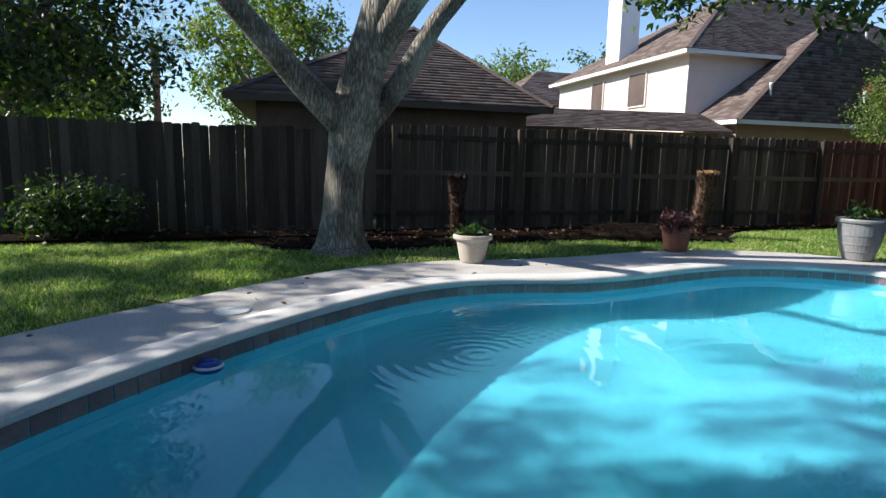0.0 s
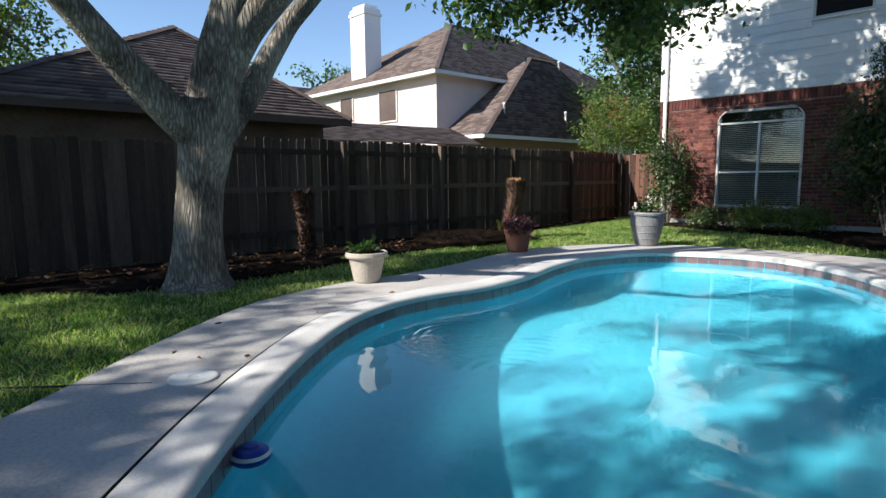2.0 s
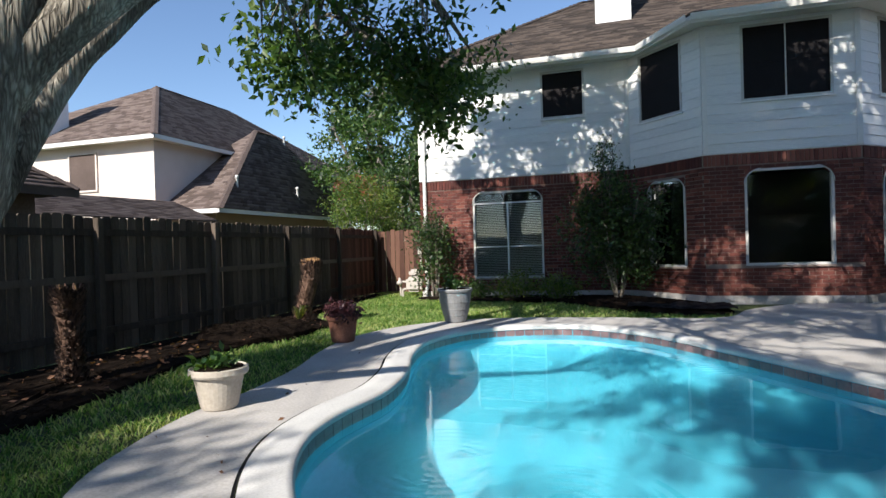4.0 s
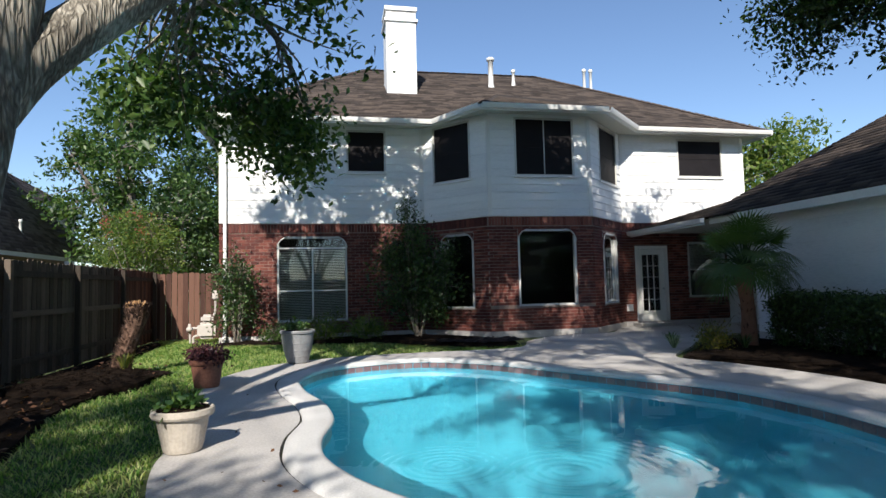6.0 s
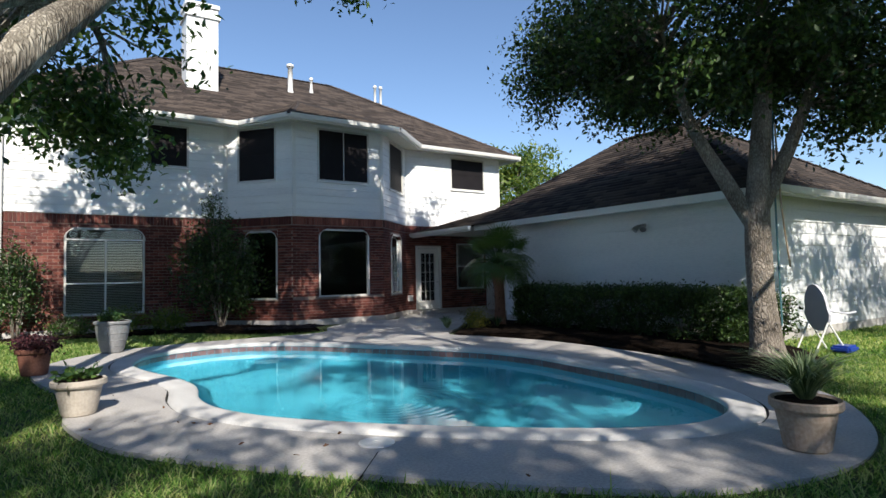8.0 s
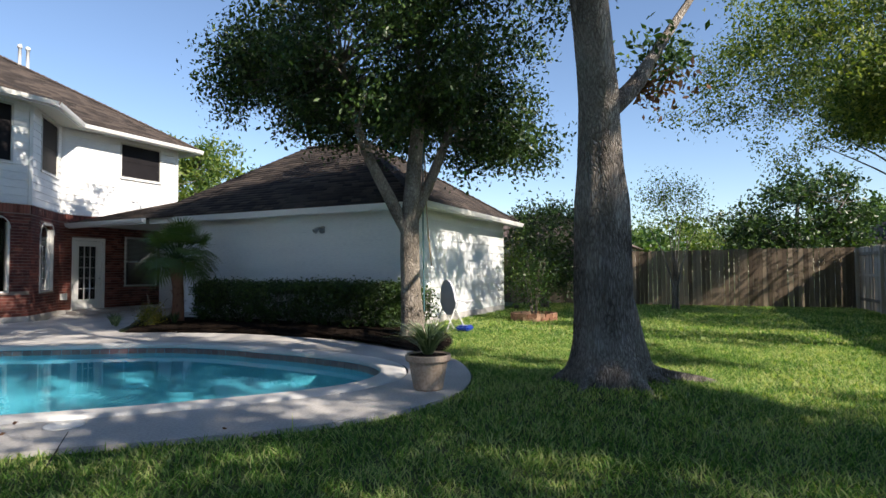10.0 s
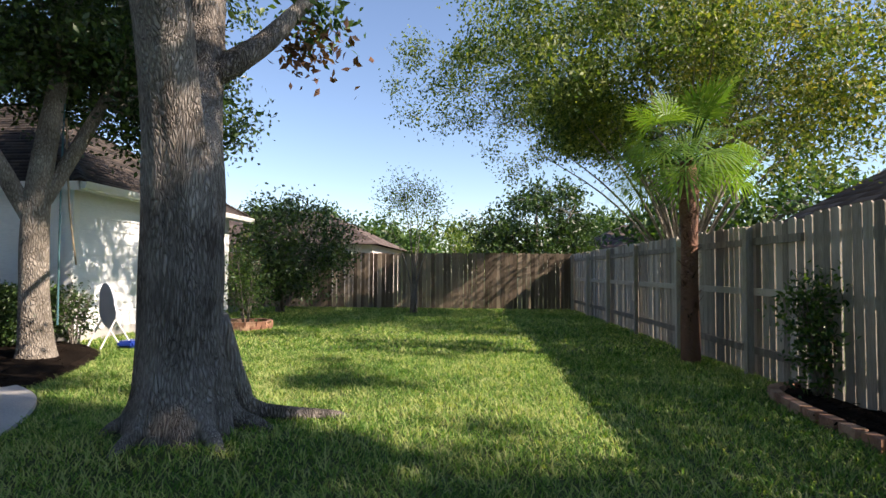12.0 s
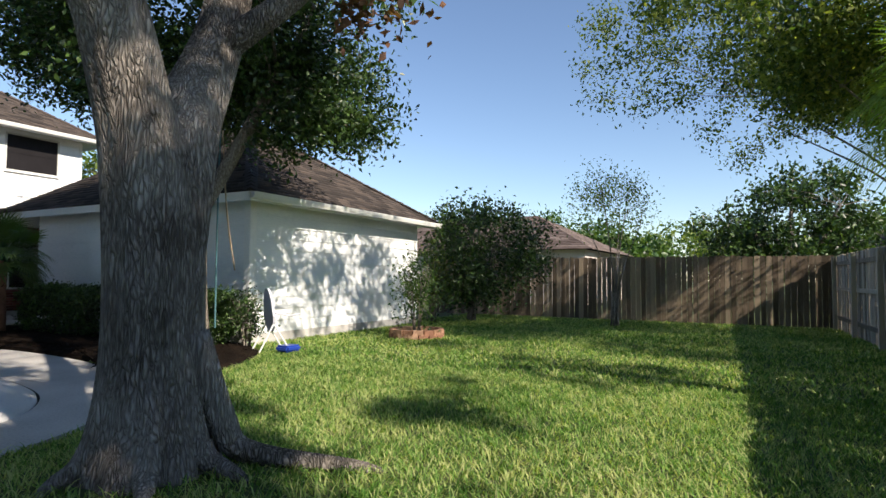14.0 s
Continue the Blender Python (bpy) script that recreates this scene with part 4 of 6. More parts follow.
shingles("roof_side", [(14.95, 12.4, GZ), (8.18, 12.4, GZ)], [G1, G1], groof, "shingle", seed=14)
shingles("porch_roof", [(8.05, 15.25, GZ), (8.05, 11.0, GZ)], [(12.0, 15.25, 3.75), (12.0, 11.0, 3.75)], groof, "shingle", seed=15)
ridge_caps([(8.18, 3.52, GZ), G0, (14.95, 3.52, GZ)], groof, "shingle")
ridge_caps([G0, G1], groof, "shingle")
bm = bmesh.new()
bm.faces.new([bm.verts.new((x, y, GZ - 0.05)) for x, y in ((8.05, 15.25), (11.9, 15.25), (11.9, 12.4), (14.9, 12.4), (14.9, 3.55), (8.2, 3.55), (8.2, 11), (8.05, 11))])
part("soffit", bm, "soffit", garage)
eave_trim([(8.05, 15.22), (8.05, 11.9)], garage, GZ, gutter=True)
eave_trim([(8.18, 11.9), (8.18, 3.52)], garage, GZ, gutter=False, drop=0.15)
eave_trim([(8.18, 3.52), (14.95, 3.52)], garage, GZ, gutter=True)
part("porch_wall", boxes((11.2, 11.4, 11.0, 15.3, 0, GZ - 0.06)), "garage_wall", garage)
bm = bmesh.new()
lathe(bm, [(0.03, 0), (0.05, 0.02), (0.05, 0.06), (0.03, 0.08)], 10, 8.53, 6.36, 2.2)
tube(bm, [(8.53, 6.36, 2.24), (8.42, 6.42, 2.22), (8.34, 6.46, 2.14)], [0.03, 0.04, 0.07], 8)
tube(bm, [(8.53, 6.36, 2.24), (8.42, 6.30, 2.22), (8.34, 6.24, 2.14)], [0.03, 0.04, 0.07], 8)
part("floodlight", bm, "metal", garage, "twin dark floodlight on the wall")


# ---- fences ----
def fence(name, p0, p1, h, material, label, rails=True, pw=0.138, gap=0.006, seed=1, rail_side=1, base=-0.02, dog=True, red_from=None):
    rng = random.Random(seed)
    w = Wall(p0, p1)
    fn = empty(name, p0[0], p0[1], 0, label, "fence", kind="structure")
    inv = Matrix.Translation((p0[0], p0[1], 0)).inverted()
    variants = []
    for k in range(6):
        bm = bmesh.new()
        hh = h + rng.uniform(-0.02, 0.02)
        c = 0.022 if dog else 0.002
        pts = [(0, base), (pw - rng.uniform(0, 0.008), base), (pw - 0.004, hh - c), (pw - 0.004 - c, hh), (c, hh), (0, hh - c)]
        lo = [bm.verts.new((x, -0.009, z)) for x, z in pts]
        hi = [bm.verts.new((x, 0.009, z)) for x, z in pts]
        bm.faces.new(hi)
        bm.faces.new(lo[::-1])
        for i in range(6):
            bm.faces.new((lo[i], lo[(i + 1) % 6], hi[(i + 1) % 6], hi[i]))
        bmesh.ops.recalc_face_normals(bm, faces=bm.faces[:])
        variants.append([mesh_of("picket", bm.copy(), material), mesh_of("picket", bm, "fence_red")])
    u = 0.0
    while u + pw <= w.length:
        red = red_from is not None and u > red_from
        ob = new("picket", variants[rng.randrange(6)][1 if red else 0])
        ob.matrix_basis = w.m @ Matrix.Translation((u, rng.uniform(-0.006, 0.006), rng.uniform(-0.012, 0.008))) @ pose(0, 0, 0, 0, rng.uniform(-0.35, 0.35), rng.uniform(-1.2, 1.2))
        ob.parent = fn
        ob.matrix_parent_inverse = inv
        u += pw + (gap if rng.random() < 0.75 else gap + rng.uniform(0.003, 0.014))
    if rails:
        s = rail_side
        o0, o1 = (0.012, 0.05) if s > 0 else (-0.05, -0.012)
        for z in (0.28, 1.0, 1.62):
            part("rail", boxes((0, w.length, o0, o1, z - 0.045, z + 0.045), m=w.m), material, fn)
        k = 0.3
        while k < w.length:
            bm = boxes((k - 0.045, k + 0.045, *((0.05, 0.14) if s > 0 else (-0.14, -0.05)), base - 0.1, h - 0.03), m=w.m)
            bmesh.ops.bevel(bm, geom=bm.edges[:], offset=0.006, segments=1, affect='EDGES')
            part("post", bm, material, fn)
            k += 2.35
    return fn


FX = -5.05
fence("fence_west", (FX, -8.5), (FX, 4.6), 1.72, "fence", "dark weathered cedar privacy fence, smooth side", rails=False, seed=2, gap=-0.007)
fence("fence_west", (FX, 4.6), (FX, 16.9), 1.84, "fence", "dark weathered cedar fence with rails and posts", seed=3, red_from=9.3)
fence("fence_return", (FX, 16.95), (-3.1, 16.95), 1.80, "fence_red", "reddish cedar fence beside the house, darkened for shade", seed=4, rails=False)
SOUTH = [(18.8, -6.0), (5.7, -6.525), (-4.9, -6.95)]
fence("fence_south", SOUTH[0], SOUTH[1], 1.83, "fence_grey", "silver-grey cedar fence with rails and posts showing", seed=5, gap=0.006, base=-0.10)
fence("fence_south", SOUTH[1], SOUTH[2], 1.86, "fence_grey", "taller silver-grey cedar fence with open gaps", seed=15, gap=0.010, base=-0.10, rail_side=-1)
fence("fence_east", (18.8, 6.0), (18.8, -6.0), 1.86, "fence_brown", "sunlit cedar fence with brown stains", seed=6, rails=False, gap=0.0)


# ---- neighbours ----
nb = empty("neighbour_garage", -11, 5.6, 0, "neighbouring low house with brown hip roof", "house")
NZ = 2.45
# wall colour has the eave shade put into it
part("wall", boxes((-15.0, -7.65, 2.5, 8.5, 0, NZ - 0.05)), "shaded_tan_brick", nb)
N0, N1 = (-10.75, 6.45, 4.72), (-12.2, 6.45, 4.72)
nroof = shingles("roof", [(-7.25, 1.9, NZ), (-7.25, 9.0, NZ)], [N0, N0], nb, "shingle_n", seed=21, label="brown shingle hip roof")
shingles("roof_side", [(-15.4, 1.9, NZ), (-7.25, 1.9, NZ)], [N1, N0], nroof, "shingle_n", seed=22)
shingles("roof_side", [(-7.25, 9.0, NZ), (-15.4, 9.0, NZ)], [N0, N1], nroof, "shingle_n", seed=23)
shingles("roof_side", [(-15.4, 9.0, NZ), (-15.4, 1.9, NZ)], [N1, N1], nroof, "shingle_n", seed=24)
ridge_caps([(-7.25, 1.9, NZ), N0, (-7.25, 9.0, NZ)], nroof, "shingle_n")
eave_trim([(-7.25, 1.9), (-7.25, 9.0)], nb, NZ, material="brown_trim", gutter=False, drop=0.12)
bm = bmesh.new()
bm.faces.new([bm.verts.new((x, y, NZ - 0.08)) for x, y in ((-15.3, 2.0), (-7.27, 2.0), (-7.27, 8.95), (-15.3, 8.95))])
part("soffit", bm, "brown_trim", nb)

nh = empty("neighbour_house", -17, 20, 0, "two-storey neighbouring house of cream stucco", "house")
UX, UY, UZ = -13.0, 16.9, 5.25
part("wall", boxes((-23.0, UX, UY, 32, 0, UZ - 0.05)), "stucco", nh)
part("wall", boxes((UX + 0.01, -11.0, 17.4, 26, 0, 2.65)), "tan_brick", nh)
part("wall", boxes((-14.5, -11.2, 9.5, UY - 0.01, 0, 2.3)), "tan_brick", nh)
for x, wd in ((-16.6, 1.15), (-19.6, 0.95)):
    wn_ = empty("window", x, UY, 3.6)
    adopt_loc(wn_, nh)
    part("screen", boxes((x, x + wd, UY - 0.04, UY, 3.6, 4.85)), "shingle_n", wn_, "brown sun screen")
    part("window_frame", boxes((x - 0.06, x, UY - 0.06, UY, 3.54, 4.91), (x + wd, x + wd + 0.06, UY - 0.06, UY, 3.54, 4.91), (x, x + wd, UY - 0.06, UY, 4.85, 4.91), (x, x + wd, UY - 0.06, UY, 3.54, 3.60)), "stucco", wn_)
shed = shingles("low_roof", [(-10.6, 9.2, 2.25), (-10.6, 17.0, 2.32)], [(-12.4, 9.2, 2.95), (-12.4, 17.0, 3.05)], nh, "shingle_n", seed=31)
A0, A1 = (-17.5, 22.0, 8.7), (-17.5, 27.0, 8.7)
up = shingles("roof", [(UX + 0.45, UY - 0.45, UZ), (UX + 0.45, 32.4, UZ)], [A0, A1], nh, "shingle_n", seed=32, label="brown shingle hip roof")
shingles("roof_side", [(-23.4, UY - 0.45, UZ), (UX + 0.45, UY - 0.45, UZ)], [A0, A0], up, "shingle_n", seed=33)
shingles("roof_side", [(UX + 0.45, 32.4, UZ), (-23.4, 32.4, UZ)], [A1, A1], up, "shingle_n", seed=34)
shingles("roof_side", [(-23.4, 32.4, UZ), (-23.4, UY - 0.45, UZ)], [A1, A0], up, "shingle_n", seed=38)
ridge_caps([(UX + 0.45, UY - 0.45, UZ), A0, A1, (UX + 0.45, 32.4, UZ)], up, "shingle_n")
H0, H1 = (-12.75, 22.3, 6.4), (-12.75, 24.0, 6.4)
hip = shingles("hip_roof", [(-10.55, 17.0, 2.75), (-10.55, 28.5, 2.75)], [H0, H1], nh, "shingle_n", seed=35)
shingles("roof_side", [(-15.0, 17.0, 2.75), (-10.55, 17.0, 2.75)], [H0, H0], hip, "shingle_n", seed=36)
ridge_caps([(-10.55, 17.0, 2.75), H0, H1], hip, "shingle_n")
eave_trim([(-23.4, UY - 0.45), (UX + 0.45, UY - 0.45), (UX + 0.45, 32.4)], nh, UZ + 0.02, gutter=False)
eave_trim([(UX, 17.0), (-10.55, 17.0), (-10.55, 28.5)], nh, 2.77, gutter=False)
bm = bmesh.new()
bm.faces.new([bm.verts.new((x, y, UZ - 0.1)) for x, y in ((-23.3, UY - 0.4), (UX + 0.4, UY - 0.4), (UX + 0.4, 32.3), (-23.3, 32.3))])
part("soffit", bm, "soffit", nh)
part("chimney", boxes((-19.0, -17.9, 17.1, 18.0, 4.8, 8.75), (-19.05, -17.85, 17.05, 18.05, 8.45, 8.56), (-18.9, -18.0, 17.2, 17.9, 8.75, 8.9)), "white", nh, "white sided chimney")
for x, y, z in ((-11.1, 18.7, 3.62), (-11.05, 22.7, 3.55), (-13.1, 19.0, 4.4), (-12.6, 24.3, 6.1)):
    bm = bmesh.new()
    lathe(bm, [(0.1, 0), (0.05, 0.08), (0.045, 0.1), (0.045, 0.42), (0.06, 0.43), (0.06, 0.5), (0.04, 0.52)], 10, x, y, z - 0.1)
    part("vent_pipe", bm, "vent_white", nh, smooth=True)


# ---- trees ----
def arr(*p):
    return np.array(p, float)


rng = np.random.default_rng(7)
# shade tree by the west fence
limbs = [
    ([(-2.5, 3.75, -0.12), (-2.5, 3.75, 0.12), (-2.45, 3.77, 0.5), (-2.40, 3.82, 1.1), (-2.35, 3.92, 1.8), (-2.27, 4.05, 2.4), (-2.2, 4.2, 3.0), (-2.15, 4.3, 3.8), (-1.9, 4.5, 5.4), (-1.7, 4.8, 7.5)], [0.47, 0.33, 0.265, 0.245, 0.29, 0.25, 0.22, 0.19, 0.14, 0.06], 48),
    ([(-2.36, 3.75, 1.65), (-2.33, 3.3, 2.1), (-2.20, 2.55, 2.9), (-1.95, 1.5, 4.0), (-1.5, 0.1, 5.3)], [0.19, 0.175, 0.14, 0.11, 0.05], 26),
    ([(-2.40, 4.0, 1.6), (-2.48, 4.35, 1.98), (-2.52, 4.82, 2.7), (-2.42, 5.15, 3.2), (-2.2, 6.1, 4.2), (-1.5, 8.0, 5.2), (-1.0, 10.0, 5.5), (-0.7, 12.0, 5.1)], [0.19, 0.155, 0.128, 0.118, 0.105, 0.085, 0.06, 0.025], 40),
    ([(-2.24, 4.12, 2.40), (-2.03, 4.36, 2.88), (-1.58, 4.95, 3.66), (-0.9, 6.2, 4.9), (-0.4, 7.5, 6.2)], [0.20, 0.185, 0.165, 0.11, 0.04], 26),
    ([(-1.6, 7.6, 5.0), (-2.2, 9.0, 5.2), (-2.3, 10.6, 5.0), (-1.8, 12.2, 4.5)], [0.08, 0.065, 0.045, 0.02], 20),
    ([(-1.95, 4.5, 5.2), (-2.8, 5.8, 6.4), (-3.4, 7.5, 7.0)], [0.12, 0.09, 0.04], 14),
]
limbs = [([(x - 0.20, y + 0.02, z) for x, y, z in pts], radii, n) for pts, radii, n in limbs]
cl = np.concatenate([
    clump_points(rng, 36, (-1.4, 8.8, 5.3), (2.0, 3.2, 1.0), 0.3),
    clump_points(rng, 20, (-1.4, 12.1, 4.4), (1.4, 1.2, 0.9), 0.2),
    clump_points(rng, 14, (-2.6, 8.4, 3.9), (0.9, 0.9, 0.5), 0.2),
    clump_points(rng, 26, (-1.3, 10.0, 4.1), (1.0, 0.8, 0.6), 0.1),
    clump_points(rng, 7, (-0.9, 10.0, 3.35), (0.4, 0.4, 0.5), 0.1),
    clump_points(rng, 22, (-2.6, 10.2, 4.5), (1.2, 0.9, 0.6), 0.1),
    clump_points(rng, 90, (-1.4, 5.6, 7.2), (3.0, 3.6, 1.3), 0.4),
    clump_points(rng, 12, (-1.2, 0.6, 6.6), (1.6, 1.6, 0.8), 0.4),
])
# twigless clumps out of view overhead, added to shade the house roof and wall
high = np.concatenate([clump_points(rng, 100, (2.2, 9.4, 8.1), (3.4, 1.9, 0.7), 0.2), clump_points(rng, 52, (-1.6, 9.2, 8.7), (2.4, 1.2, 1.0), 0.1)])
tree("shade_tree", limbs, cl, "large grey-barked shade tree forking low beside the fence", bark="bark_shade", leaf="leaf", per=60, spread=(0.26, 0.26, 0.22), size=0.15, seed=3, lump=0.16, ridges=5,
     extra=[("upper_crown", high, 105, (0.20, 0.20, 0.17), 0.16, "leaf")])

# big tree on the lawn
TX, TY = 3.25, -1.0
limbs = [
    ([(TX, TY, -0.10), (TX, TY, 0.20), (TX, TY, 0.42), (TX, TY, 0.8), (TX - 0.01, TY, 1.4), (TX - 0.05, TY, 1.85), (TX - 0.16, TY - 0.01, 2.2), (TX - 0.31, TY - 0.03, 2.6), (TX - 0.52, TY - 0.05, 3.1), (TX - 0.95, TY + 0.05, 4.4), (TX - 1.4, TY + 0.6, 7.3)],
     [0.42, 0.36, 0.305, 0.275, 0.265, 0.255, 0.21, 0.185, 0.17, 0.14, 0.05], 76),
    ([(TX + 0.04, TY, 1.2), (TX + 0.12, TY + 0.02, 1.8), (TX + 0.25, TY + 0.06, 2.2), (TX + 0.45, TY + 0.13, 2.6), (TX + 0.62, TY + 0.19, 3.0), (TX + 0.80, TY + 0.26, 3.7), (TX + 1.0, TY + 0.2, 5.2), (TX + 1.1, TY, 7.5)],
     [0.23, 0.215, 0.185, 0.165, 0.15, 0.13, 0.10, 0.05], 44),
    ([(TX + 0.58, TY + 0.14, 2.82), (TX + 0.72, TY - 0.06, 3.02), (TX + 0.90, TY - 0.24, 3.26), (TX + 1.15, TY - 0.40, 3.62), (TX + 1.6, TY - 0.65, 4.2), (TX + 2.3, TY - 1.0, 5.0)], [0.115, 0.10, 0.085, 0.07, 0.05, 0.03], 26),
    ([(TX - 0.8, TY + 0.2, 4.0), (1.4, 0.2, 5.0), (0.3, 1.8, 6.0), (-0.6, 3.2, 6.6)], [0.14, 0.11, 0.07, 0.03], 20),
    ([(TX + 1.05, TY, 4.6), (4.9, 0.4, 5.6), (5.6, 1.6, 6.6)], [0.11, 0.08, 0.03], 16),
    ([(TX - 1.0, TY, 5.0), (1.4, -2.6, 6.2), (0.2, -4.4, 7.0)], [0.11, 0.08, 0.03], 16),
]
RISE = 0.17


def rise(x, y):
    """Height of the soil over the level lawn, where it swells round the old tree."""
    return RISE * np.exp(-((x - TX) ** 2 + (y - TY) ** 2) / 1.1)


for k, (ax, ay) in enumerate(((0.66, -0.72), (0.20, -0.62), (0.62, 0.22), (-0.36, -0.50), (-0.55, 0.16), (-0.10, 0.55))):
    far = (1.25, 0.85, 0.9, 0.8, 0.8, 0.8)[k]
    run = [(TX + q * ax, TY + q * ay) for q in (0.22, 0.40, 0.58, far, far + 0.25)]
    limbs.append(([(x, y, rise(x, y) + GROUND_Z + up) for (x, y), up in zip(run, (0.75, 0.26, 0.08, 0.02, -0.06))], [0.11, 0.095, 0.065, 0.045, 0.015], 22))
bm = bmesh.new()
rings = []
for r in np.linspace(0.05, 2.4, 12):
    rings.append([bm.verts.new((TX + r * math.cos(a), TY + r * math.sin(a), GROUND_Z - 0.004 + rise(TX + r * math.cos(a), TY + r * math.sin(a)))) for a in np.linspace(0, 6.2832, 28, endpoint=False)])
for a, b in zip(rings, rings[1:]):
    for k in range(28):
        bm.faces.new((a[k], b[k], b[(k + 1) % 28], a[(k + 1) % 28]))
tagged(part("ground_rise", bm, "soil", smooth=True), "low swell of soil round the old tree", "ground", "", "structure")
# outlying clumps are out of view, added to shade garage, pool and house
cl = np.concatenate([
    clump_points(rng, 80, (2.0, 1.8, 7.7), (3.8, 3.2, 1.2), 0.3),
    clump_points(rng, 120, (4.4, 5.2, 9.6), (5.4, 3.2, 1.0), 0.3),
    clump_points(rng, 26, (5.2, -1.5, 7.0), (2.2, 1.8, 1.0), 0.4),
    clump_points(rng, 120, (6.6, 1.0, 7.1), (1.3, 3.8, 0.7), 0.1),
    clump_points(rng, 30, (0.3, -4.0, 7.8), (3.4, 2.6, 1.1), 0.3),
    clump_points(rng, 110, (2.2, -2.2, 10.4), (5.2, 4.6, 1.0), 0.1),
    clump_points(rng, 45, (3.6, -7.4, 10.6), (2.2, 2.2, 0.8), 0.1),
    clump_points(rng, 34, (8.6, -4.8, 7.8), (2.6, 1.5, 0.8), 0.3),
])
dead = clump_points(rng, 16, (TX + 1.55, TY - 0.42, 3.42), (0.34, 0.34, 0.26), 0.2)
limb_leaves = clump_points(rng, 22, (TX + 1.5, TY - 0.42, 3.72), (0.6, 0.6, 0.35), 0.2)
# unseen leaf clumps added high up to throw shade on the house front
house_shade = clump_points(rng, 260, (0.6, 6.0, 9.0), (5.6, 1.6, 2.7), 0.0)
tree("lawn_tree", limbs, cl, "old tree with furrowed grey bark and flared roots on the lawn", bark="bark", leaf="leaf", per=75, spread=(0.18, 0.18, 0.14), size=0.15, seed=11, sides=22, lump=0.20, ridges=7,
     extra=[("dry_leaves", dead, 12, (0.10, 0.10, 0.12), 0.10, "leaf_brown"), ("low_leaves", limb_leaves, 14, (0.14, 0.14, 0.12), 0.10, "leaf"),
            ("upper_crown", house_shade, 150, (0.21, 0.21, 0.18), 0.17, "leaf")])

# tree at the garage corner
limbs = [
    ([(6.72, 2.98, -0.1), (6.72, 2.98, 0.2), (6.68, 3.0, 1.0), (6.68, 3.02, 2.1), (6.85, 3.0, 3.2), (7.3, 3.1, 5.0), (7.3, 3.2, 6.8)], [0.30, 0.22, 0.18, 0.17, 0.14, 0.10, 0.04], 30),
    ([(6.66, 3.05, 1.9), (6.48, 3.3, 2.5), (6.2, 3.7, 3.5), (6.1, 4.1, 5.0)], [0.12, 0.11, 0.09, 0.04], 18),
    ([(6.72, 2.98, 2.1), (7.1, 2.75, 3.0), (7.6, 2.5, 4.2), (8.2, 2.3, 5.4)], [0.11, 0.10, 0.07, 0.03], 18),
]
cl = np.concatenate([clump_points(rng, 230, (7.0, 3.5, 5.6), (3.0, 3.3, 2.4), 0.45), clump_points(rng, 30, (8.0, 1.8, 3.6), (1.2, 1.0, 0.6), 0.3), clump_points(rng, 42, (7.1, 4.2, 4.3), (1.7, 1.8, 0.6), 0.2), clump_points(rng, 80, (7.0, 6.4, 5.4), (1.7, 1.5, 1.2), 0.2), clump_points(rng, 60, (8.2, 3.0, 4.6), (1.7, 1.7, 1.2), 0.2)])
tree("garage_tree", limbs, cl, "dense evergreen tree with a pale trunk by the garage corner", bark="bark_pale", leaf="leaf_dark", per=185, spread=(0.23, 0.23, 0.19), size=0.097, seed=21)

# multi-stemmed tree beyond the south fence
def fan_tree(name, base, count, reach, top, seed, label, clumps, leaf, per, size, spread, twig=0.012, bark="bark_pale", r0=0.055, extra=(), droop=0.35):
    r = np.random.default_rng(seed)
    limbs = []
    for k in range(count):
        a = 2 * math.pi * k / count + r.uniform(-0.3, 0.3)
        d = r.uniform(0.35, 1.0)
        dx, dy = math.cos(a) * reach[0] * d, math.sin(a) * reach[1] * d
        h = top * (1.05 - 0.35 * d)
        limbs.append(([(base[0] + 0.1 * math.cos(a), base[1] + 0.1 * math.sin(a), base[2] - 0.1), (base[0] + 0.12 * dx, base[1] + 0.12 * dy, 0.30 * h), (base[0] + 0.45 * dx, base[1] + 0.45 * dy, 0.65 * h),
                       (base[0] + dx, base[1] + dy, h)], [r0, r0 * 0.8, r0 * 0.5, 0.010], 14))
    return tree(name, limbs, clumps, label, bark=bark, leaf=leaf, per=per, spread=spread, size=size, seed=seed, sides=10, twig=twig, extra=extra, droop=droop)


cl = np.concatenate([clump_points(rng, 390, (14.2, -6.5, 6.2), (6.2, 5.3, 3.2), 0.40, -0.6), clump_points(rng, 30, (10.3, -9.4, 4.2), (2.6, 1.2, 1.3), 0.3), clump_points(rng, 45, (14.4, -6.4, 4.8), (3.2, 1.6, 1.4), 0.2), clump_points(rng, 60, (12.0, -5.2, 4.9), (2.2, 1.0, 1.0), 0.1)])
cy = clump_points(rng, 150, (12.3, -8.8, 5.6), (4.4, 3.0, 2.6), 0.4)
fan_tree("crape_myrtle", (14.6, -8.2, 0), 36, (5.6, 4.6), 7.4, 31, "tall multi-stemmed tree with fine leaves behind the fence", cl, "leaf_fine", 200, 0.095, (0.25, 0.25, 0.20), extra=[("turning_leaves", cy, 90, (0.25, 0.25, 0.2), 0.10, "leaf_yellow")], twig=0.022)
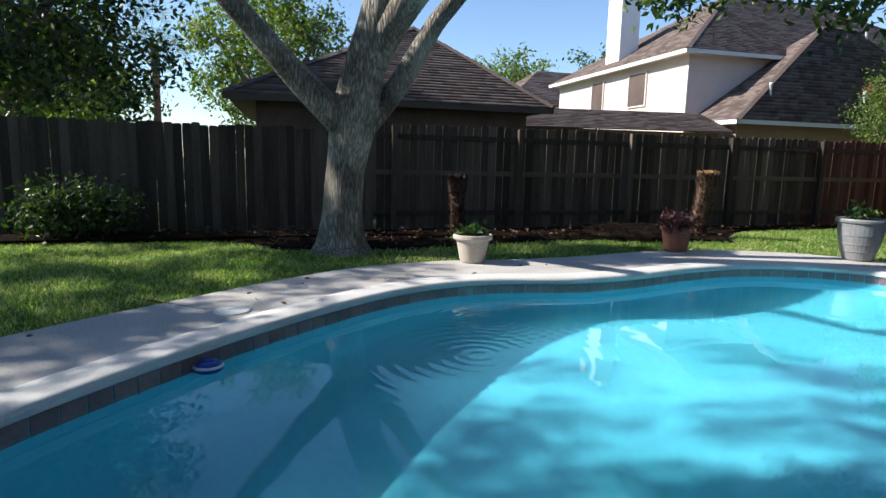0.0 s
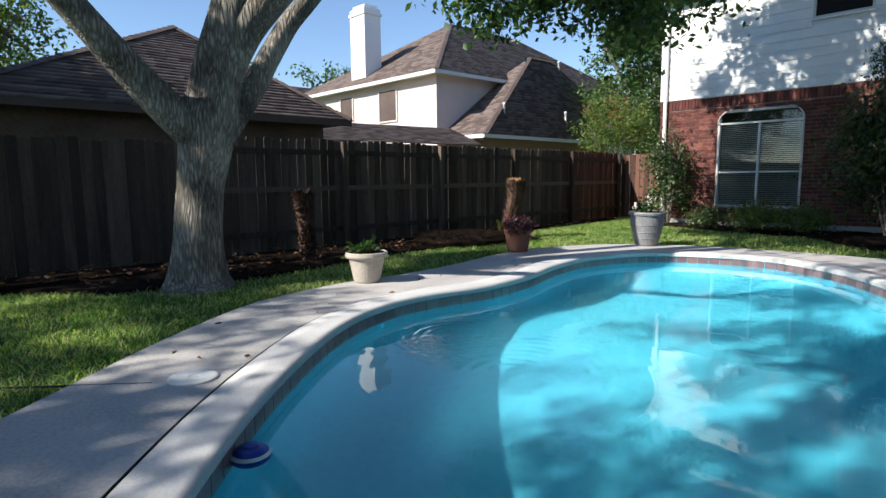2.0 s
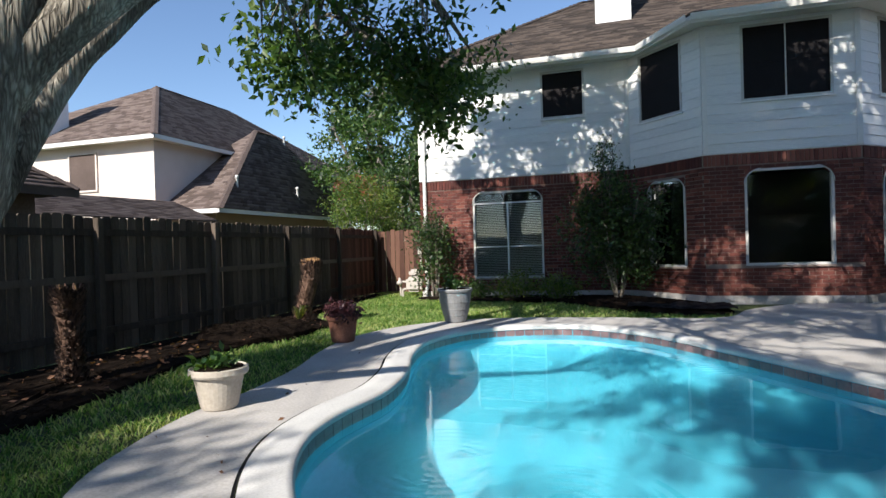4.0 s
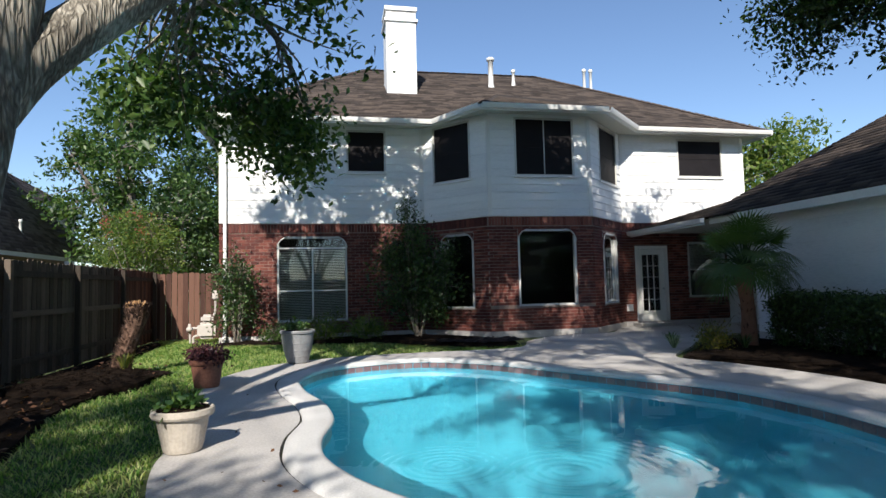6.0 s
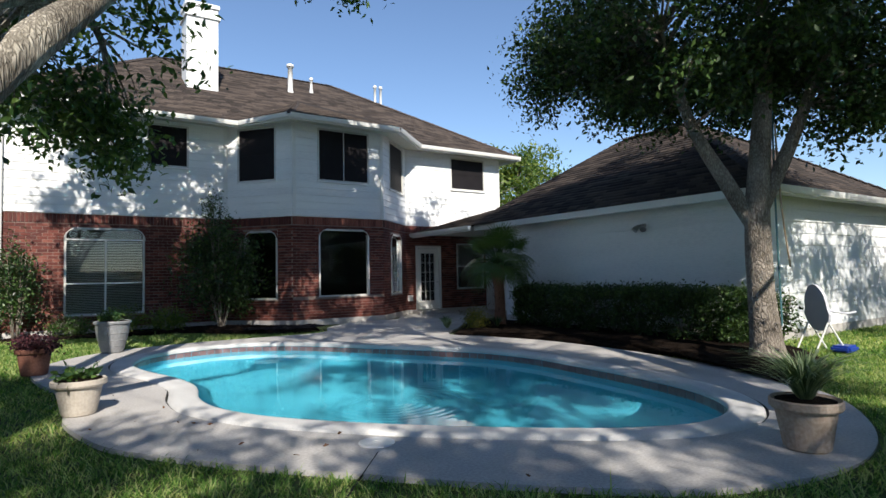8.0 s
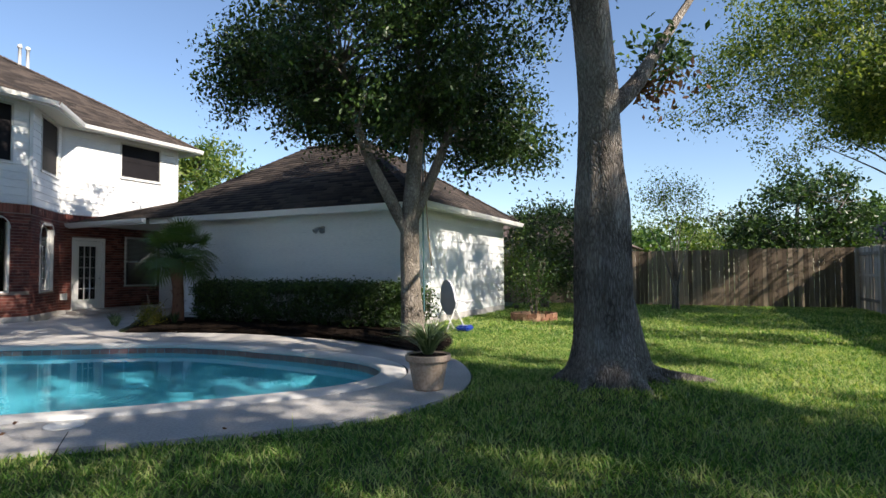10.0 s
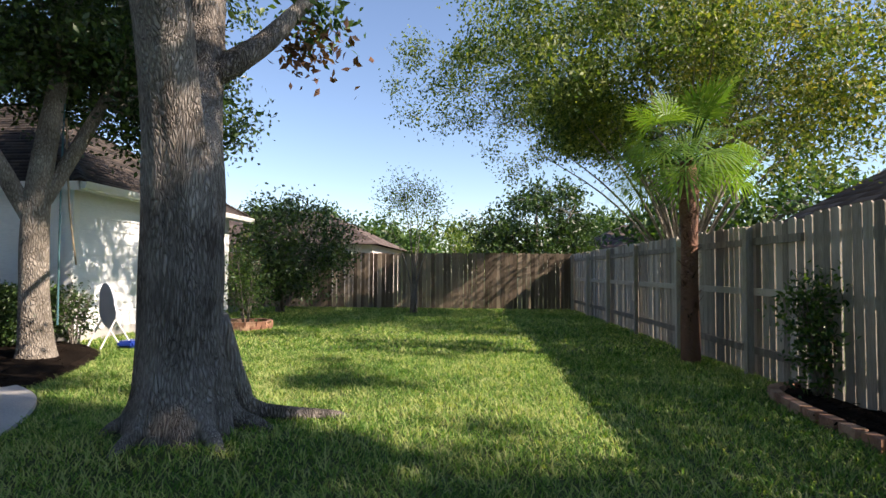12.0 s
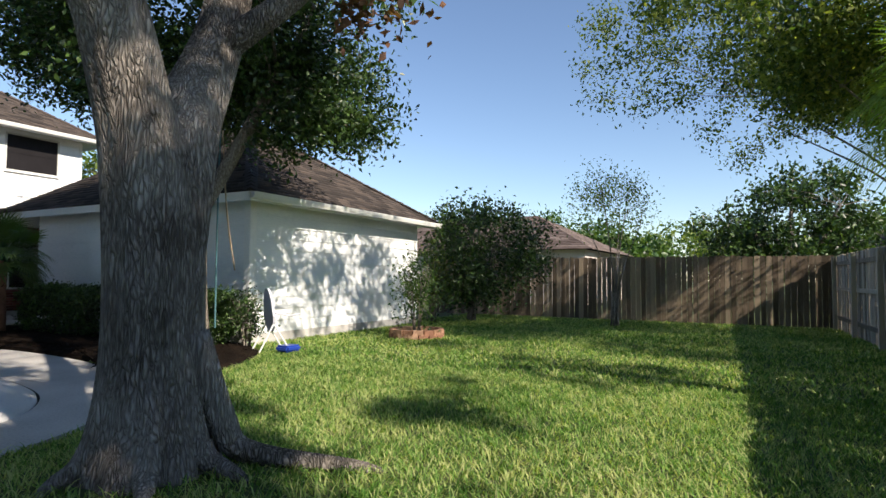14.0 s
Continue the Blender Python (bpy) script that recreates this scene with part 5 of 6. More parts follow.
# unseen tree beyond the south fence, nearer the pool, added to cast dapples
cl = np.concatenate([
    clump_points(rng, 34, (-4.2, -7.4, 7.4), (2.6, 2.6, 1.0), 0.2), clump_points(rng, 60, (1.4, -6.6, 7.6), (2.6, 3.6, 1.2), 0.1), clump_points(rng, 52, (-1.0, -12.0, 7.6), (3.2, 1.8, 1.2), 0.2),
    clump_points(rng, 40, (-3.0, -9.6, 7.4), (4.0, 1.8, 1.0), 0.1), clump_points(rng, 40, (-5.5, -5.6, 7.1), (1.0, 1.5, 1.0), 0.1), clump_points(rng, 42, (-5.2, -2.6, 7.4), (1.3, 2.2, 0.7), 0.1), clump_points(rng, 9, (3.0, -11.5, 7.6), (1.6, 0.6, 0.6), 0.2),
    clump_points(rng, 52, (-1.6, -13.6, 7.4), (2.4, 1.3, 1.0), 0.2), clump_points(rng, 10, (1.2, -8.2, 7.0), (1.0, 1.2, 1.7), 0.0), clump_points(rng, 22, (-2.4, -7.9, 7.5), (1.7, 1.5, 0.7), 0.0),
    clump_points(rng, 60, (0.2, -9.8, 7.5), (1.8, 1.2, 0.7), 0.0),
    clump_points(rng, 45, (-1.0, -11.3, 7.6), (2.6, 2.0, 0.8), 0.1), clump_points(rng, 82, (-0.3, -5.6, 8.3), (2.3, 2.9, 0.9), 0.1)])
fan_tree("unseen_yard_tree", (-1.5, -9.6, 0), 8, (4.4, 3.2), 7.6, 33, "unseen broad tree beyond the south fence, added to cast dapples", cl, "leaf", 85, 0.15, (0.17, 0.17, 0.14), r0=0.12, bark="bark")
# young tree by the east fence
cl = clump_points(rng, 60, (16.6, -0.95, 3.2), (1.15, 1.15, 1.2), 0.35)
fan_tree("young_tree", (16.5, -0.92, -0.02), 6, (0.8, 0.8), 3.6, 35, "slim young tree with sparse foliage by the east fence", cl, "leaf_light", 45, 0.075, (0.22, 0.22, 0.2), bark="bark", r0=0.03)
# dark evergreen bush at the garage end
cl = np.concatenate([clump_points(rng, 150, (16.4, 2.8, 2.2), (1.9, 1.9, 1.45), 0.5), clump_points(rng, 40, (15.4, 2.9, 0.9), (1.0, 1.2, 0.6), 0.4)])
fan_tree("evergreen_bush", (16.2, 3.1, -0.02), 7, (1.1, 1.1), 3.0, 37, "large dark evergreen bush beside the garage", cl, "leaf_dark", 70, 0.12, (0.22, 0.22, 0.2), bark="bark", r0=0.05)


def round_tree(name, x, y, h, r, leaf, seed, label, per=60, size=0.2, n=130, squash=0.8, bark="bark", base=0.25, spread=0.3):
    rg = np.random.default_rng(seed)
    c = clump_points(rg, n, (x, y, h * (0.5 + base / 2)), (r, r, h * (0.5 - base / 2) * 1.05), 0.5)
    limbs = [([(x, y, -0.1), (x + 0.1, y, h * 0.25), (x, y + 0.1, h * 0.55), (x, y, h * 0.85)], [0.035 * h, 0.028 * h, 0.02 * h, 0.006 * h], 12)]
    for k in range(4):
        a = k * 1.57 + rg.uniform(0, 1)
        limbs.append(([(x, y, h * 0.3), (x + 0.35 * r * math.cos(a), y + 0.35 * r * math.sin(a), h * 0.5), (x + 0.7 * r * math.cos(a), y + 0.7 * r * math.sin(a), h * 0.7)], [0.018 * h, 0.012 * h, 0.005 * h], 8))
    return tree(name, limbs, c, label, bark=bark, leaf=leaf, per=per, spread=(spread, spread, spread * 0.8), size=size, seed=seed, sides=8, twig=0.02)


round_tree("leafy_tree", -9.2, -2.9, 8.5, 3.6, "leaf_dark", 51, "dense dark tree beyond the west fence", per=110, size=0.17, n=210, base=0.15)
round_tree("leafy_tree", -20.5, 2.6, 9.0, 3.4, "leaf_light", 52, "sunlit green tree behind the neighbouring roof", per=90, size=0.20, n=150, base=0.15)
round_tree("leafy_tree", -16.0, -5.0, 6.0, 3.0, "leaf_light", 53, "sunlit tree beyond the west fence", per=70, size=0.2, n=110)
round_tree("leafy_tree", -8.4, 25.5, 9.5, 3.0, "leaf", 54, "tall green tree between the two houses", per=90, size=0.2, n=170, base=0.2)
round_tree("leafy_tree", -5.8, 30.0, 8.5, 3.0, "leaf", 55, "tall green tree between the two houses", per=80, size=0.2, n=130, base=0.2)
round_tree("leafy_tree", -5.6, 21.6, 5.2, 1.8, "leaf_dark", 59, "bushy green tree between the two houses", per=90, size=0.16, n=120, base=0.08)
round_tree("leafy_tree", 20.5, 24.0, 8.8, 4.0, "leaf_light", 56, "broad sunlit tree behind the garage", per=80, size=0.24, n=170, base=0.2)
round_tree("leafy_tree", 26.5, 19.0, 7.0, 3.2, "leaf", 57, "green tree behind the garage", per=70, size=0.22, n=120, base=0.2)
round_tree("leafy_tree", 28.0, -5.6, 5.6, 3.2, "leaf_dark", 58, "dark rounded evergreen beyond the east fence", per=90, size=0.2, n=150, base=0.1)
for k, (x, y, h, r) in enumerate(((-48, 4, 11, 6), (-52, 26, 13, 6), (-44, 33, 12, 6), (-38, 45, 12, 7), (-45, -14, 10, 6), (-34, -10, 8, 5), (48, 12, 9, 7), (55, 0, 8, 7), (52, -14, 9, 7), (44, 26, 10, 6), (38, 40, 11, 7), (60, 22, 9, 7), (40, 5, 6, 5), (36, 16, 6.5, 4.5), (30, -16, 8, 6), (-30, 55, 12, 7), (10, 60, 10, 8))):
    round_tree("distant_tree", x, y, h * (0.72 if x > 30 else 1.0), r, ("leaf", "leaf_light")[k % 2], 70 + k, "distant leafy tree on the skyline", per=70, size=0.38, n=110, base=0.1, spread=0.5)


# far roofs beyond the east fence
def far_house(x, y, w, d, eave, ridge, seed, label):
    hs = empty("far_house", x, y, 0, label, "house")
    part("wall", boxes((x - w / 2 + 0.4, x + w / 2 - 0.4, y - d / 2 + 0.4, y + d / 2 - 0.4, 0, eave)), "stucco", hs)
    a, b = (x, y - d / 5, ridge), (x, y + d / 5, ridge)
    rf = shingles("roof", [(x - w / 2, y + d / 2, eave), (x - w / 2, y - d / 2, eave)], [b, a], hs, "shingle_n", seed=seed, course=0.25, tab=0.6)
    shingles("roof_side", [(x - w / 2, y - d / 2, eave), (x + w / 2, y - d / 2, eave)], [a, a], rf, "shingle_n", seed=seed, course=0.25, tab=0.6)
    shingles("roof_side", [(x + w / 2, y - d / 2, eave), (x + w / 2, y + d / 2, eave)], [a, b], rf, "shingle_n", seed=seed, course=0.25, tab=0.6)
    shingles("roof_side", [(x + w / 2, y + d / 2, eave), (x - w / 2, y + d / 2, eave)], [b, b], rf, "shingle_n", seed=seed, course=0.25, tab=0.6)
    return hs


far_house(31, 9.0, 10, 14, 2.5, 4.6, 91, "low neighbouring house with brown hip roof beyond the fence")
far_house(36, -14.0, 10, 12, 2.5, 4.2, 92, "low neighbouring house with pale walls beyond the fence")
far_house(14, -17.0, 12, 9, 2.6, 5.0, 93, "neighbouring house with brown roof behind the south fence")
far_house(-31, 22, 10, 14, 4.5, 7.2, 94, "distant two-storey house with brown roof")


# ---- palms ----
def fan_palm(name, x, y, h, r, trunk_r, leaves, seed, label, leaf="palm_leaf", fan=0.62, fuzzy=True):
    rg = random.Random(seed)
    ob = empty(name, x, y, 0, label, "palm")
    bm = bmesh.new()
    line = smooth_line([(x, y, -0.1), (x + 0.02, y, h * 0.4), (x - 0.02, y + 0.01, h * 0.8), (x, y, h)], 22)
    tube(bm, line, lerp_list([trunk_r * 1.15, trunk_r, trunk_r * 0.9, trunk_r * 1.25, trunk_r * 0.8], 22), 14, 0.18, seed)
    part("trunk", bm, "palm_trunk", ob, smooth=True)
    if fuzzy:
        bm = bmesh.new()
        for k in range(int(h * 130)):
            z = rg.uniform(0.15 * h, h)
            a = rg.uniform(0, 6.283)
            p = Vector((x + trunk_r * 0.92 * math.cos(a), y + trunk_r * 0.92 * math.sin(a), z))
            out = Vector((math.cos(a), math.sin(a), rg.uniform(0.2, 1.6))).normalized()
            side = Vector((-math.sin(a), math.cos(a), 0)) * rg.uniform(0.008, 0.02)
            q = p + out * rg.uniform(0.06, 0.16)
            vs = [bm.verts.new(v) for v in (p - side, p + side, q + side * 0.2 + Vector((0, 0, rg.uniform(-0.06, 0.02))))]
            bm.faces.new(vs)
        tagged(part("trunk_fibre", bm, "palm_trunk", ob, "shaggy red-brown fibre"), kind="stuff")
    for k in range(leaves):
        a = 2.4 * k + rg.uniform(-0.25, 0.25)
        el = rg.uniform(-0.35, 1.35)
        d = Vector((math.cos(a) * math.cos(el), math.sin(a) * math.cos(el), math.sin(el)))
        L = r * rg.uniform(0.45, 0.62)
        p0 = Vector((x, y, h - 0.05 + rg.uniform(-0.1, 0.12)))
        p1 = p0 + d * L * 0.6 + Vector((0, 0, 0.06))
        p2 = p0 + d * L
        bm = bmesh.new()
        tube(bm, [p0, p1, p2], [0.016, 0.011, 0.008], 4)
        d = (d + Vector((0, 0, -0.9 if el < 0.55 else -0.25))).normalized()
        side = d.cross(Vector((math.cos(a), math.sin(a), 0.8)))
        side = side.normalized() if side.length > 0.1 else Vector((1, 0, 0))
        nrm = side.cross(d).normalized()
        nseg = 20
        for s in range(nseg):
            b = (s / (nseg - 1) - 0.5) * 3.6
            sd = (d * math.cos(b) + side * math.sin(b)).normalized()
            ln = r * fan * (0.75 + 0.25 * math.cos(b)) * rg.uniform(0.9, 1.05)
            wd = sd.cross(nrm) * 0.014
            m1 = p2 + sd * ln * 0.55 + nrm * 0.02
            tip = p2 + sd * ln - Vector((0, 0, rg.uniform(0.05, 0.22) * ln))
            vs = [bm.verts.new(v) for v in (p2, m1 - wd, m1 + wd, tip)]
            bm.faces.new((vs[0], vs[1], vs[2]))
            bm.faces.new((vs[1], vs[3], vs[2]))
        part("frond", bm, leaf, ob)
    return ob


fan_palm("windmill_palm", 7.75, -6.02, 2.85, 1.45, 0.12, 38, 3, "windmill palm with shaggy red-brown trunk and bright fan leaves", fan=0.44)
fan_palm("patio_palm", 7.15, 9.55, 1.5, 1.15, 0.135, 64, 5, "small fan palm with dark fronds beside the patio", leaf="leaf_dark", fan=0.42)
fan_palm("distant_palm", -33.0, -4.2, 7.8, 2.6, 0.22, 26, 7, "tall distant palm on the skyline", leaf="leaf", fuzzy=False)


# ---- beds, hedges and shrubs ----
def mound(name, outline, top, label, parent=None, material="mulch", seed=1):
    """A low mulch bed over an outline, with an uneven top."""
    rg = random.Random(seed)
    n = len(outline)
    cx, cy_ = sum(p[0] for p in outline) / n, sum(p[1] for p in outline) / n
    bm = bmesh.new()
    rings = []
    for k, s in enumerate((1.0, 0.96, 0.8, 0.55, 0.3)):
        z = (GROUND_Z - 0.02, top * 0.4, top * 0.85, top, top)[k]
        rings.append([bm.verts.new((cx + (x - cx) * s, cy_ + (y - cy_) * s, z + (rg.uniform(-0.02, 0.025) if k > 1 else 0))) for x, y in outline])
    for a, b in zip(rings, rings[1:]):
        for i in range(n):
            bm.faces.new((a[i], a[(i + 1) % n], b[(i + 1) % n], b[i]))
    c = bm.verts.new((cx, cy_, top))
    for i in range(n):
        bm.faces.new((rings[-1][i], rings[-1][(i + 1) % n], c))
    # chips
    for _ in range(420):
        i = rg.randrange(n)
        s = rg.random() ** 0.5 * 0.97
        p = Vector((cx + (outline[i][0] - cx) * s + rg.uniform(-0.1, 0.1), cy_ + (outline[i][1] - cy_) * s + rg.uniform(-0.1, 0.1), top * min(1, (1 - s) * 2 + 0.5) + 0.02))
        m = Matrix.Translation(p) @ pose(0, 0, 0, rg.uniform(-25, 25), rg.uniform(-25, 25), rg.uniform(0, 180))
        box(bm, -0.03, 0.03, -0.006, 0.006, -0.004, 0.004, m=m)
    return tagged(part(name, bm, material, parent, ""), label, "mulch bed", "", "structure")


BED_GARAGE = closed([(4.95, 1.75), (5.50, 2.45), (5.88, 3.6), (6.08, 5.0), (6.08, 6.6), (5.75, 8.0), (5.42, 9.0), (6.3, 10.0), (7.2, 10.9), (8.5, 11.0), (8.55, 7.0), (8.55, 4.2), (7.9, 2.9), (6.3, 2.0)], 84)
BED_WEST = closed([(-4.85, -6), (-3.75, -3), (-3.85, 0), (-3.7, 2.2), (-2.9, 3.0), (-2.75, 4.3), (-2.95, 5.6), (-3.3, 7.4), (-3.0, 9.4), (-2.85, 10.3), (-3.6, 10.9), (-4.2, 12), (-4.4, 15), (-4.85, 16), (-4.85, 8), (-4.85, 0)], 96)
BED_HOUSE = closed([(-3.0, 14.6), (-1.0, 14.1), (0.6, 13.8), (1.6, 12.7), (2.4, 12.0), (3.3, 11.75), (3.75, 12.5), (3.55, 13.5), (2.4, 14.9), (1.0, 15.2), (-1.5, 15.2), (-3.0, 15.2)], 72)
BED_SOUTH = closed([(5.9, -6.75), (5.75, -6.25), (5.0, -6.0), (3.9, -6.0), (2.5, -6.1), (1.0, -6.2), (-1.5, -6.3), (-1.6, -6.75), (2.0, -6.75)], 63)
mound("garage_bed", BED_GARAGE, 0.06, "dark mulch bed along the garage", seed=1)
mound("fence_bed", BED_WEST, 0.04, "dark bare mulch along the west fence", seed=2)
mound("house_bed", BED_HOUSE, 0.05, "mulch and debris bed at the foot of the house", seed=3)
mound("south_bed", BED_SOUTH, 0.03, "dark mulch bed against the south fence", seed=4)
MOUND = [(-3.75 + 0.85 * math.cos(a), 9.0 + 1.0 * math.sin(a)) for a in np.linspace(0, 6.283, 24, endpoint=False)]
mound("mulch_heap", MOUND, 0.15, "low heap of leaf mulch by the palm stump", seed=5)


def shrub(name, x, y, z0, rx, ry, h, leaf, seed, label, n=60, per=40, size=0.06, stems=6, spread=0.10, extra=()):
    rg = np.random.default_rng(seed)
    c = clump_points(rg, n, (x, y, z0 + h * 0.55), (rx, ry, h * 0.5), 0.35)
    limbs = []
    for k in range(stems):
        a = 6.283 * k / stems + rg.uniform(-0.3, 0.3)
        limbs.append(([(x + 0.05 * math.cos(a), y + 0.05 * math.sin(a), z0 - 0.05), (x + 0.3 * rx * math.cos(a), y + 0.3 * ry * math.sin(a), z0 + 0.4 * h), (x + 0.6 * rx * math.cos(a), y + 0.6 * ry * math.sin(a), z0 + 0.85 * h)], [0.018, 0.013, 0.005], 7))
    return tree(name, limbs, c, label, "shrub", bark="bark_pale", leaf=leaf, per=per, spread=(spread,) * 3, size=size, seed=seed, sides=8, twig=0.006, extra=extra)


def hedge(name, x0, x1, y0, y1, h, seed, label):
    rg = np.random.default_rng(seed)
    ob = empty(name, (x0 + x1) / 2, (y0 + y1) / 2, 0, label, "hedge")
    pts = []
    for _ in range(900):
        p = rg.uniform((x0, y0, 0.12), (x1, y1, h))
        f = rg.integers(0, 4)
        if f == 0:
            p[0] = x0 + rg.uniform(0, 0.12)
        elif f == 1:
            p[2] = h - rg.uniform(0, 0.12)
        elif f == 2:
            p[1] = (y0 if rg.random() < 0.5 else y1) + rg.uniform(-0.06, 0.06)
        p[2] += 0.05 * noise.noise(Vector((p[1] * 1.5, p[0], seed)))
        pts.append(p)
    part("foliage", leaf_cloud("foliage", np.array(pts), 45, (0.07, 0.07, 0.06), 0.06, "leaf_dark", rg, 0.0), None, ob)
    for k, y in enumerate(np.linspace(y0 + 0.3, y1 - 0.3, 7)):
        bm = bmesh.new()
        for j in range(4):
            tube(bm, [((x0 + x1) / 2, y, -0.05), ((x0 + x1) / 2 + 0.2 * math.cos(j * 1.6), y + 0.2 * math.sin(j * 1.6), 0.4), ((x0 + x1) / 2 + 0.3 * math.cos(j * 1.6), y + 0.3 * math.sin(j * 1.6), h - 0.1)], [0.02, 0.014, 0.006], 5)
        part("stems", bm, "bark", ob)
    return ob


hedge("clipped_hedge", 7.45, 8.35, 4.0, 9.3, 0.92, 3, "dark clipped hedge under the garage wall")
shrub("corner_shrub", 8.2, 3.55, 0, 0.35, 0.35, 0.95, "leaf_dark", 101, "leggy dark shrub at the garage corner", n=30)
shrub("tall_shrub", -2.60, 14.80, 0, 0.50, 0.38, 2.3, "leaf_dark", 102, "tall dark multi-stemmed shrub against the brick", n=62, per=45, size=0.085, stems=9, spread=0.14)
shrub("tall_shrub", 1.75, 14.40, 0, 1.12, 0.55, 2.75, "leaf_dark", 103, "tall dark multi-stemmed shrub against the brick", n=170, per=50, size=0.095, stems=12, spread=0.15)
shrub("tall_shrub", 1.55, 14.3, 1.9, 0.28, 0.25, 1.7, "leaf_dark", 104, "upright shoots of the dark shrub", n=24, per=40, size=0.06, stems=3, spread=0.1)
shrub("low_shrub", -0.55, 14.45, 0, 0.55, 0.35, 0.55, "leaf_light", 105, "low yellow-green shrub under the window", n=45, per=45)
shrub("low_shrub", 0.45, 14.2, 0, 0.5, 0.38, 0.5, "leaf_light", 106, "low green shrub under the window", n=45, per=45)
shrub("low_shrub", -1.55, 14.6, 0, 0.45, 0.3, 0.42, "leaf", 107, "low green shrub under the window", n=35, per=45)
shrub("yellow_shrub", 6.32, 9.40, 0.03, 0.20, 0.20, 0.36, "leaf_yellow", 108, "small yellow-green shrub in the patio bed", n=30, per=50, size=0.05)
shrub("planter_shrub", 11.45, 2.1, 0.1, 0.5, 0.5, 1.5, "leaf", 109, "loose shrub in a brick ring", n=40, per=35, size=0.08, spread=0.16)
shrub("climbing_shrub", 15.0, 3.7, 0, 0.5, 0.4, 2.3, "leaf_light", 110, "light green shrub at the garage end", n=50, per=40, size=0.08, spread=0.18)
shrub("fence_shrub", 5.35, -6.45, 0, 0.32, 0.25, 1.25, "leaf", 111, "leafy shrub against the south fence", n=40, per=40, size=0.07, spread=0.12)
shrub("west_shrub", -4.2, 0.1, 0, 0.5, 0.9, 0.75, "leaf_dark", 112, "dark glossy shrub below the west fence", n=60, per=50, size=0.09, spread=0.14)
fl = clump_points(rng, 26, (-5.7, 17.6, 3.1), (1.0, 1.0, 0.5), 0.6)
fan_tree("flowering_crape", (-5.7, 17.6, 0), 10, (1.0, 1.0), 3.3, 113, "crape myrtle with fading red blossom beyond the fence", clump_points(rng, 110, (-5.7, 17.6, 2.6), (1.25, 1.2, 0.95), 0.4), "leaf_light", 70, 0.08, (0.16, 0.16, 0.16), r0=0.03,
         extra=[("blossom", fl, 30, (0.07, 0.07, 0.1), 0.05, "flower")])


def tuft(name, x, y, z, r, h, n, leaf, seed, label, parent=None, width=0.012):
    """Arching strap leaves from one base."""
    rg = random.Random(seed)
    bm = bmesh.new()
    for k in range(n):
        a = rg.uniform(0, 6.283)
        reach_ = r * rg.uniform(0.35, 1.0)
        hh = h * rg.uniform(0.55, 1.0)
        d = Vector((math.cos(a), math.sin(a), 0))
        s = Vector((-d.y, d.x, 0)) * width * rg.uniform(0.7, 1.2)
        prev = None
        for i in range(5):
            t = i / 4
            p = Vector((x, y, z)) + d * (reach_ * t ** 1.3 + 0.03) + Vector((0, 0, hh * (1.9 * t - 1.15 * t * t)))
            ww = s * (1 - t * 0.92)
            cur = (bm.verts.new(p - ww), bm.verts.new(p + ww))
            if prev:
                bm.faces.new((prev[0], prev[1], cur[1], cur[0]))
            prev = cur
    ob = part(name, bm, leaf, parent)
    if parent is None:
        tagged(ob, label, "plant")
    return ob


tuft("strap_plant", 5.75, 9.75, 0.05, 0.28, 0.30, 60, "grass_plant", 1, "green tufted plant in the patio bed")
tuft("strap_plant", 6.78, 9.20, 0.05, 0.30, 0.34, 70, "leaf_dark", 12, "dark green tufted plant in the patio bed")
tuft("strap_plant", 6.0, 10.2, 0.05, 0.3, 0.34, 60, "leaf", 2, "dark green tufted plant in the patio bed")
tuft("strap_plant", 7.5, 9.1, 0.05, 0.35, 0.4, 70, "leaf", 3, "dark green tufted plant in the patio bed")
tuft("strap_plant", -3.45, 9.75, 0.12, 0.28, 0.32, 45, "leaf_yellow", 4, "yellowing tuft beside the palm stump")


# ---- pots ----
def pot(name, x, y, profile, material, label, ribs=0, soil=0.9):
    ob = empty(name, x, y, 0, label, "plant pot")
    bm = bmesh.new()
    lathe(bm, profile, 32, x, y, 0.0)
    part("pot_body", bm, material, ob, smooth=False)
    top = profile[-1]
    bm = bmesh.new()
    lathe(bm, [(profile[-1][0] * 0.9, profile[-1][1] - 0.012), (profile[-1][0] * 0.97, profile[-1][1] + 0.012), (0.01, profile[-1][1] + 0.025)], 20, x, y, 0)
    part("potting_soil", bm, "mulch", ob)
    return ob


p = pot("beige_pot", -1.55, 5.25, [(0.13, 0), (0.145, 0.012), (0.155, 0.04), (0.198, 0.26), (0.205, 0.275), (0.232, 0.282), (0.242, 0.30), (0.238, 0.338), (0.225, 0.346), (0.207, 0.33)], "stoneware", "beige round pot with sparse green leaves on the deck edge")
part("pot_leaves", leaf_cloud("pot_leaves", clump_points(rng, 10, (-1.55, 5.25, 0.37), (0.15, 0.15, 0.06), 0.3), 13, (0.045, 0.045, 0.03), 0.09, "leaf", rng, 0.0), None, p)
p = pot("terracotta_pot", -2.02, 8.5, [(0.15, 0), (0.16, 0.01), (0.20, 0.29), (0.205, 0.30), (0.225, 0.31), (0.232, 0.36), (0.22, 0.37), (0.20, 0.35)], "terracotta", "terracotta pot of purple foliage on the deck edge")
part("purple_foliage", leaf_cloud("purple_foliage", clump_points(rng, 34, (-2.02, 8.5, 0.42), (0.29, 0.29, 0.11), 0.4), 45, (0.05, 0.05, 0.04), 0.05, "leaf_purple", rng, 0.1), None, p)
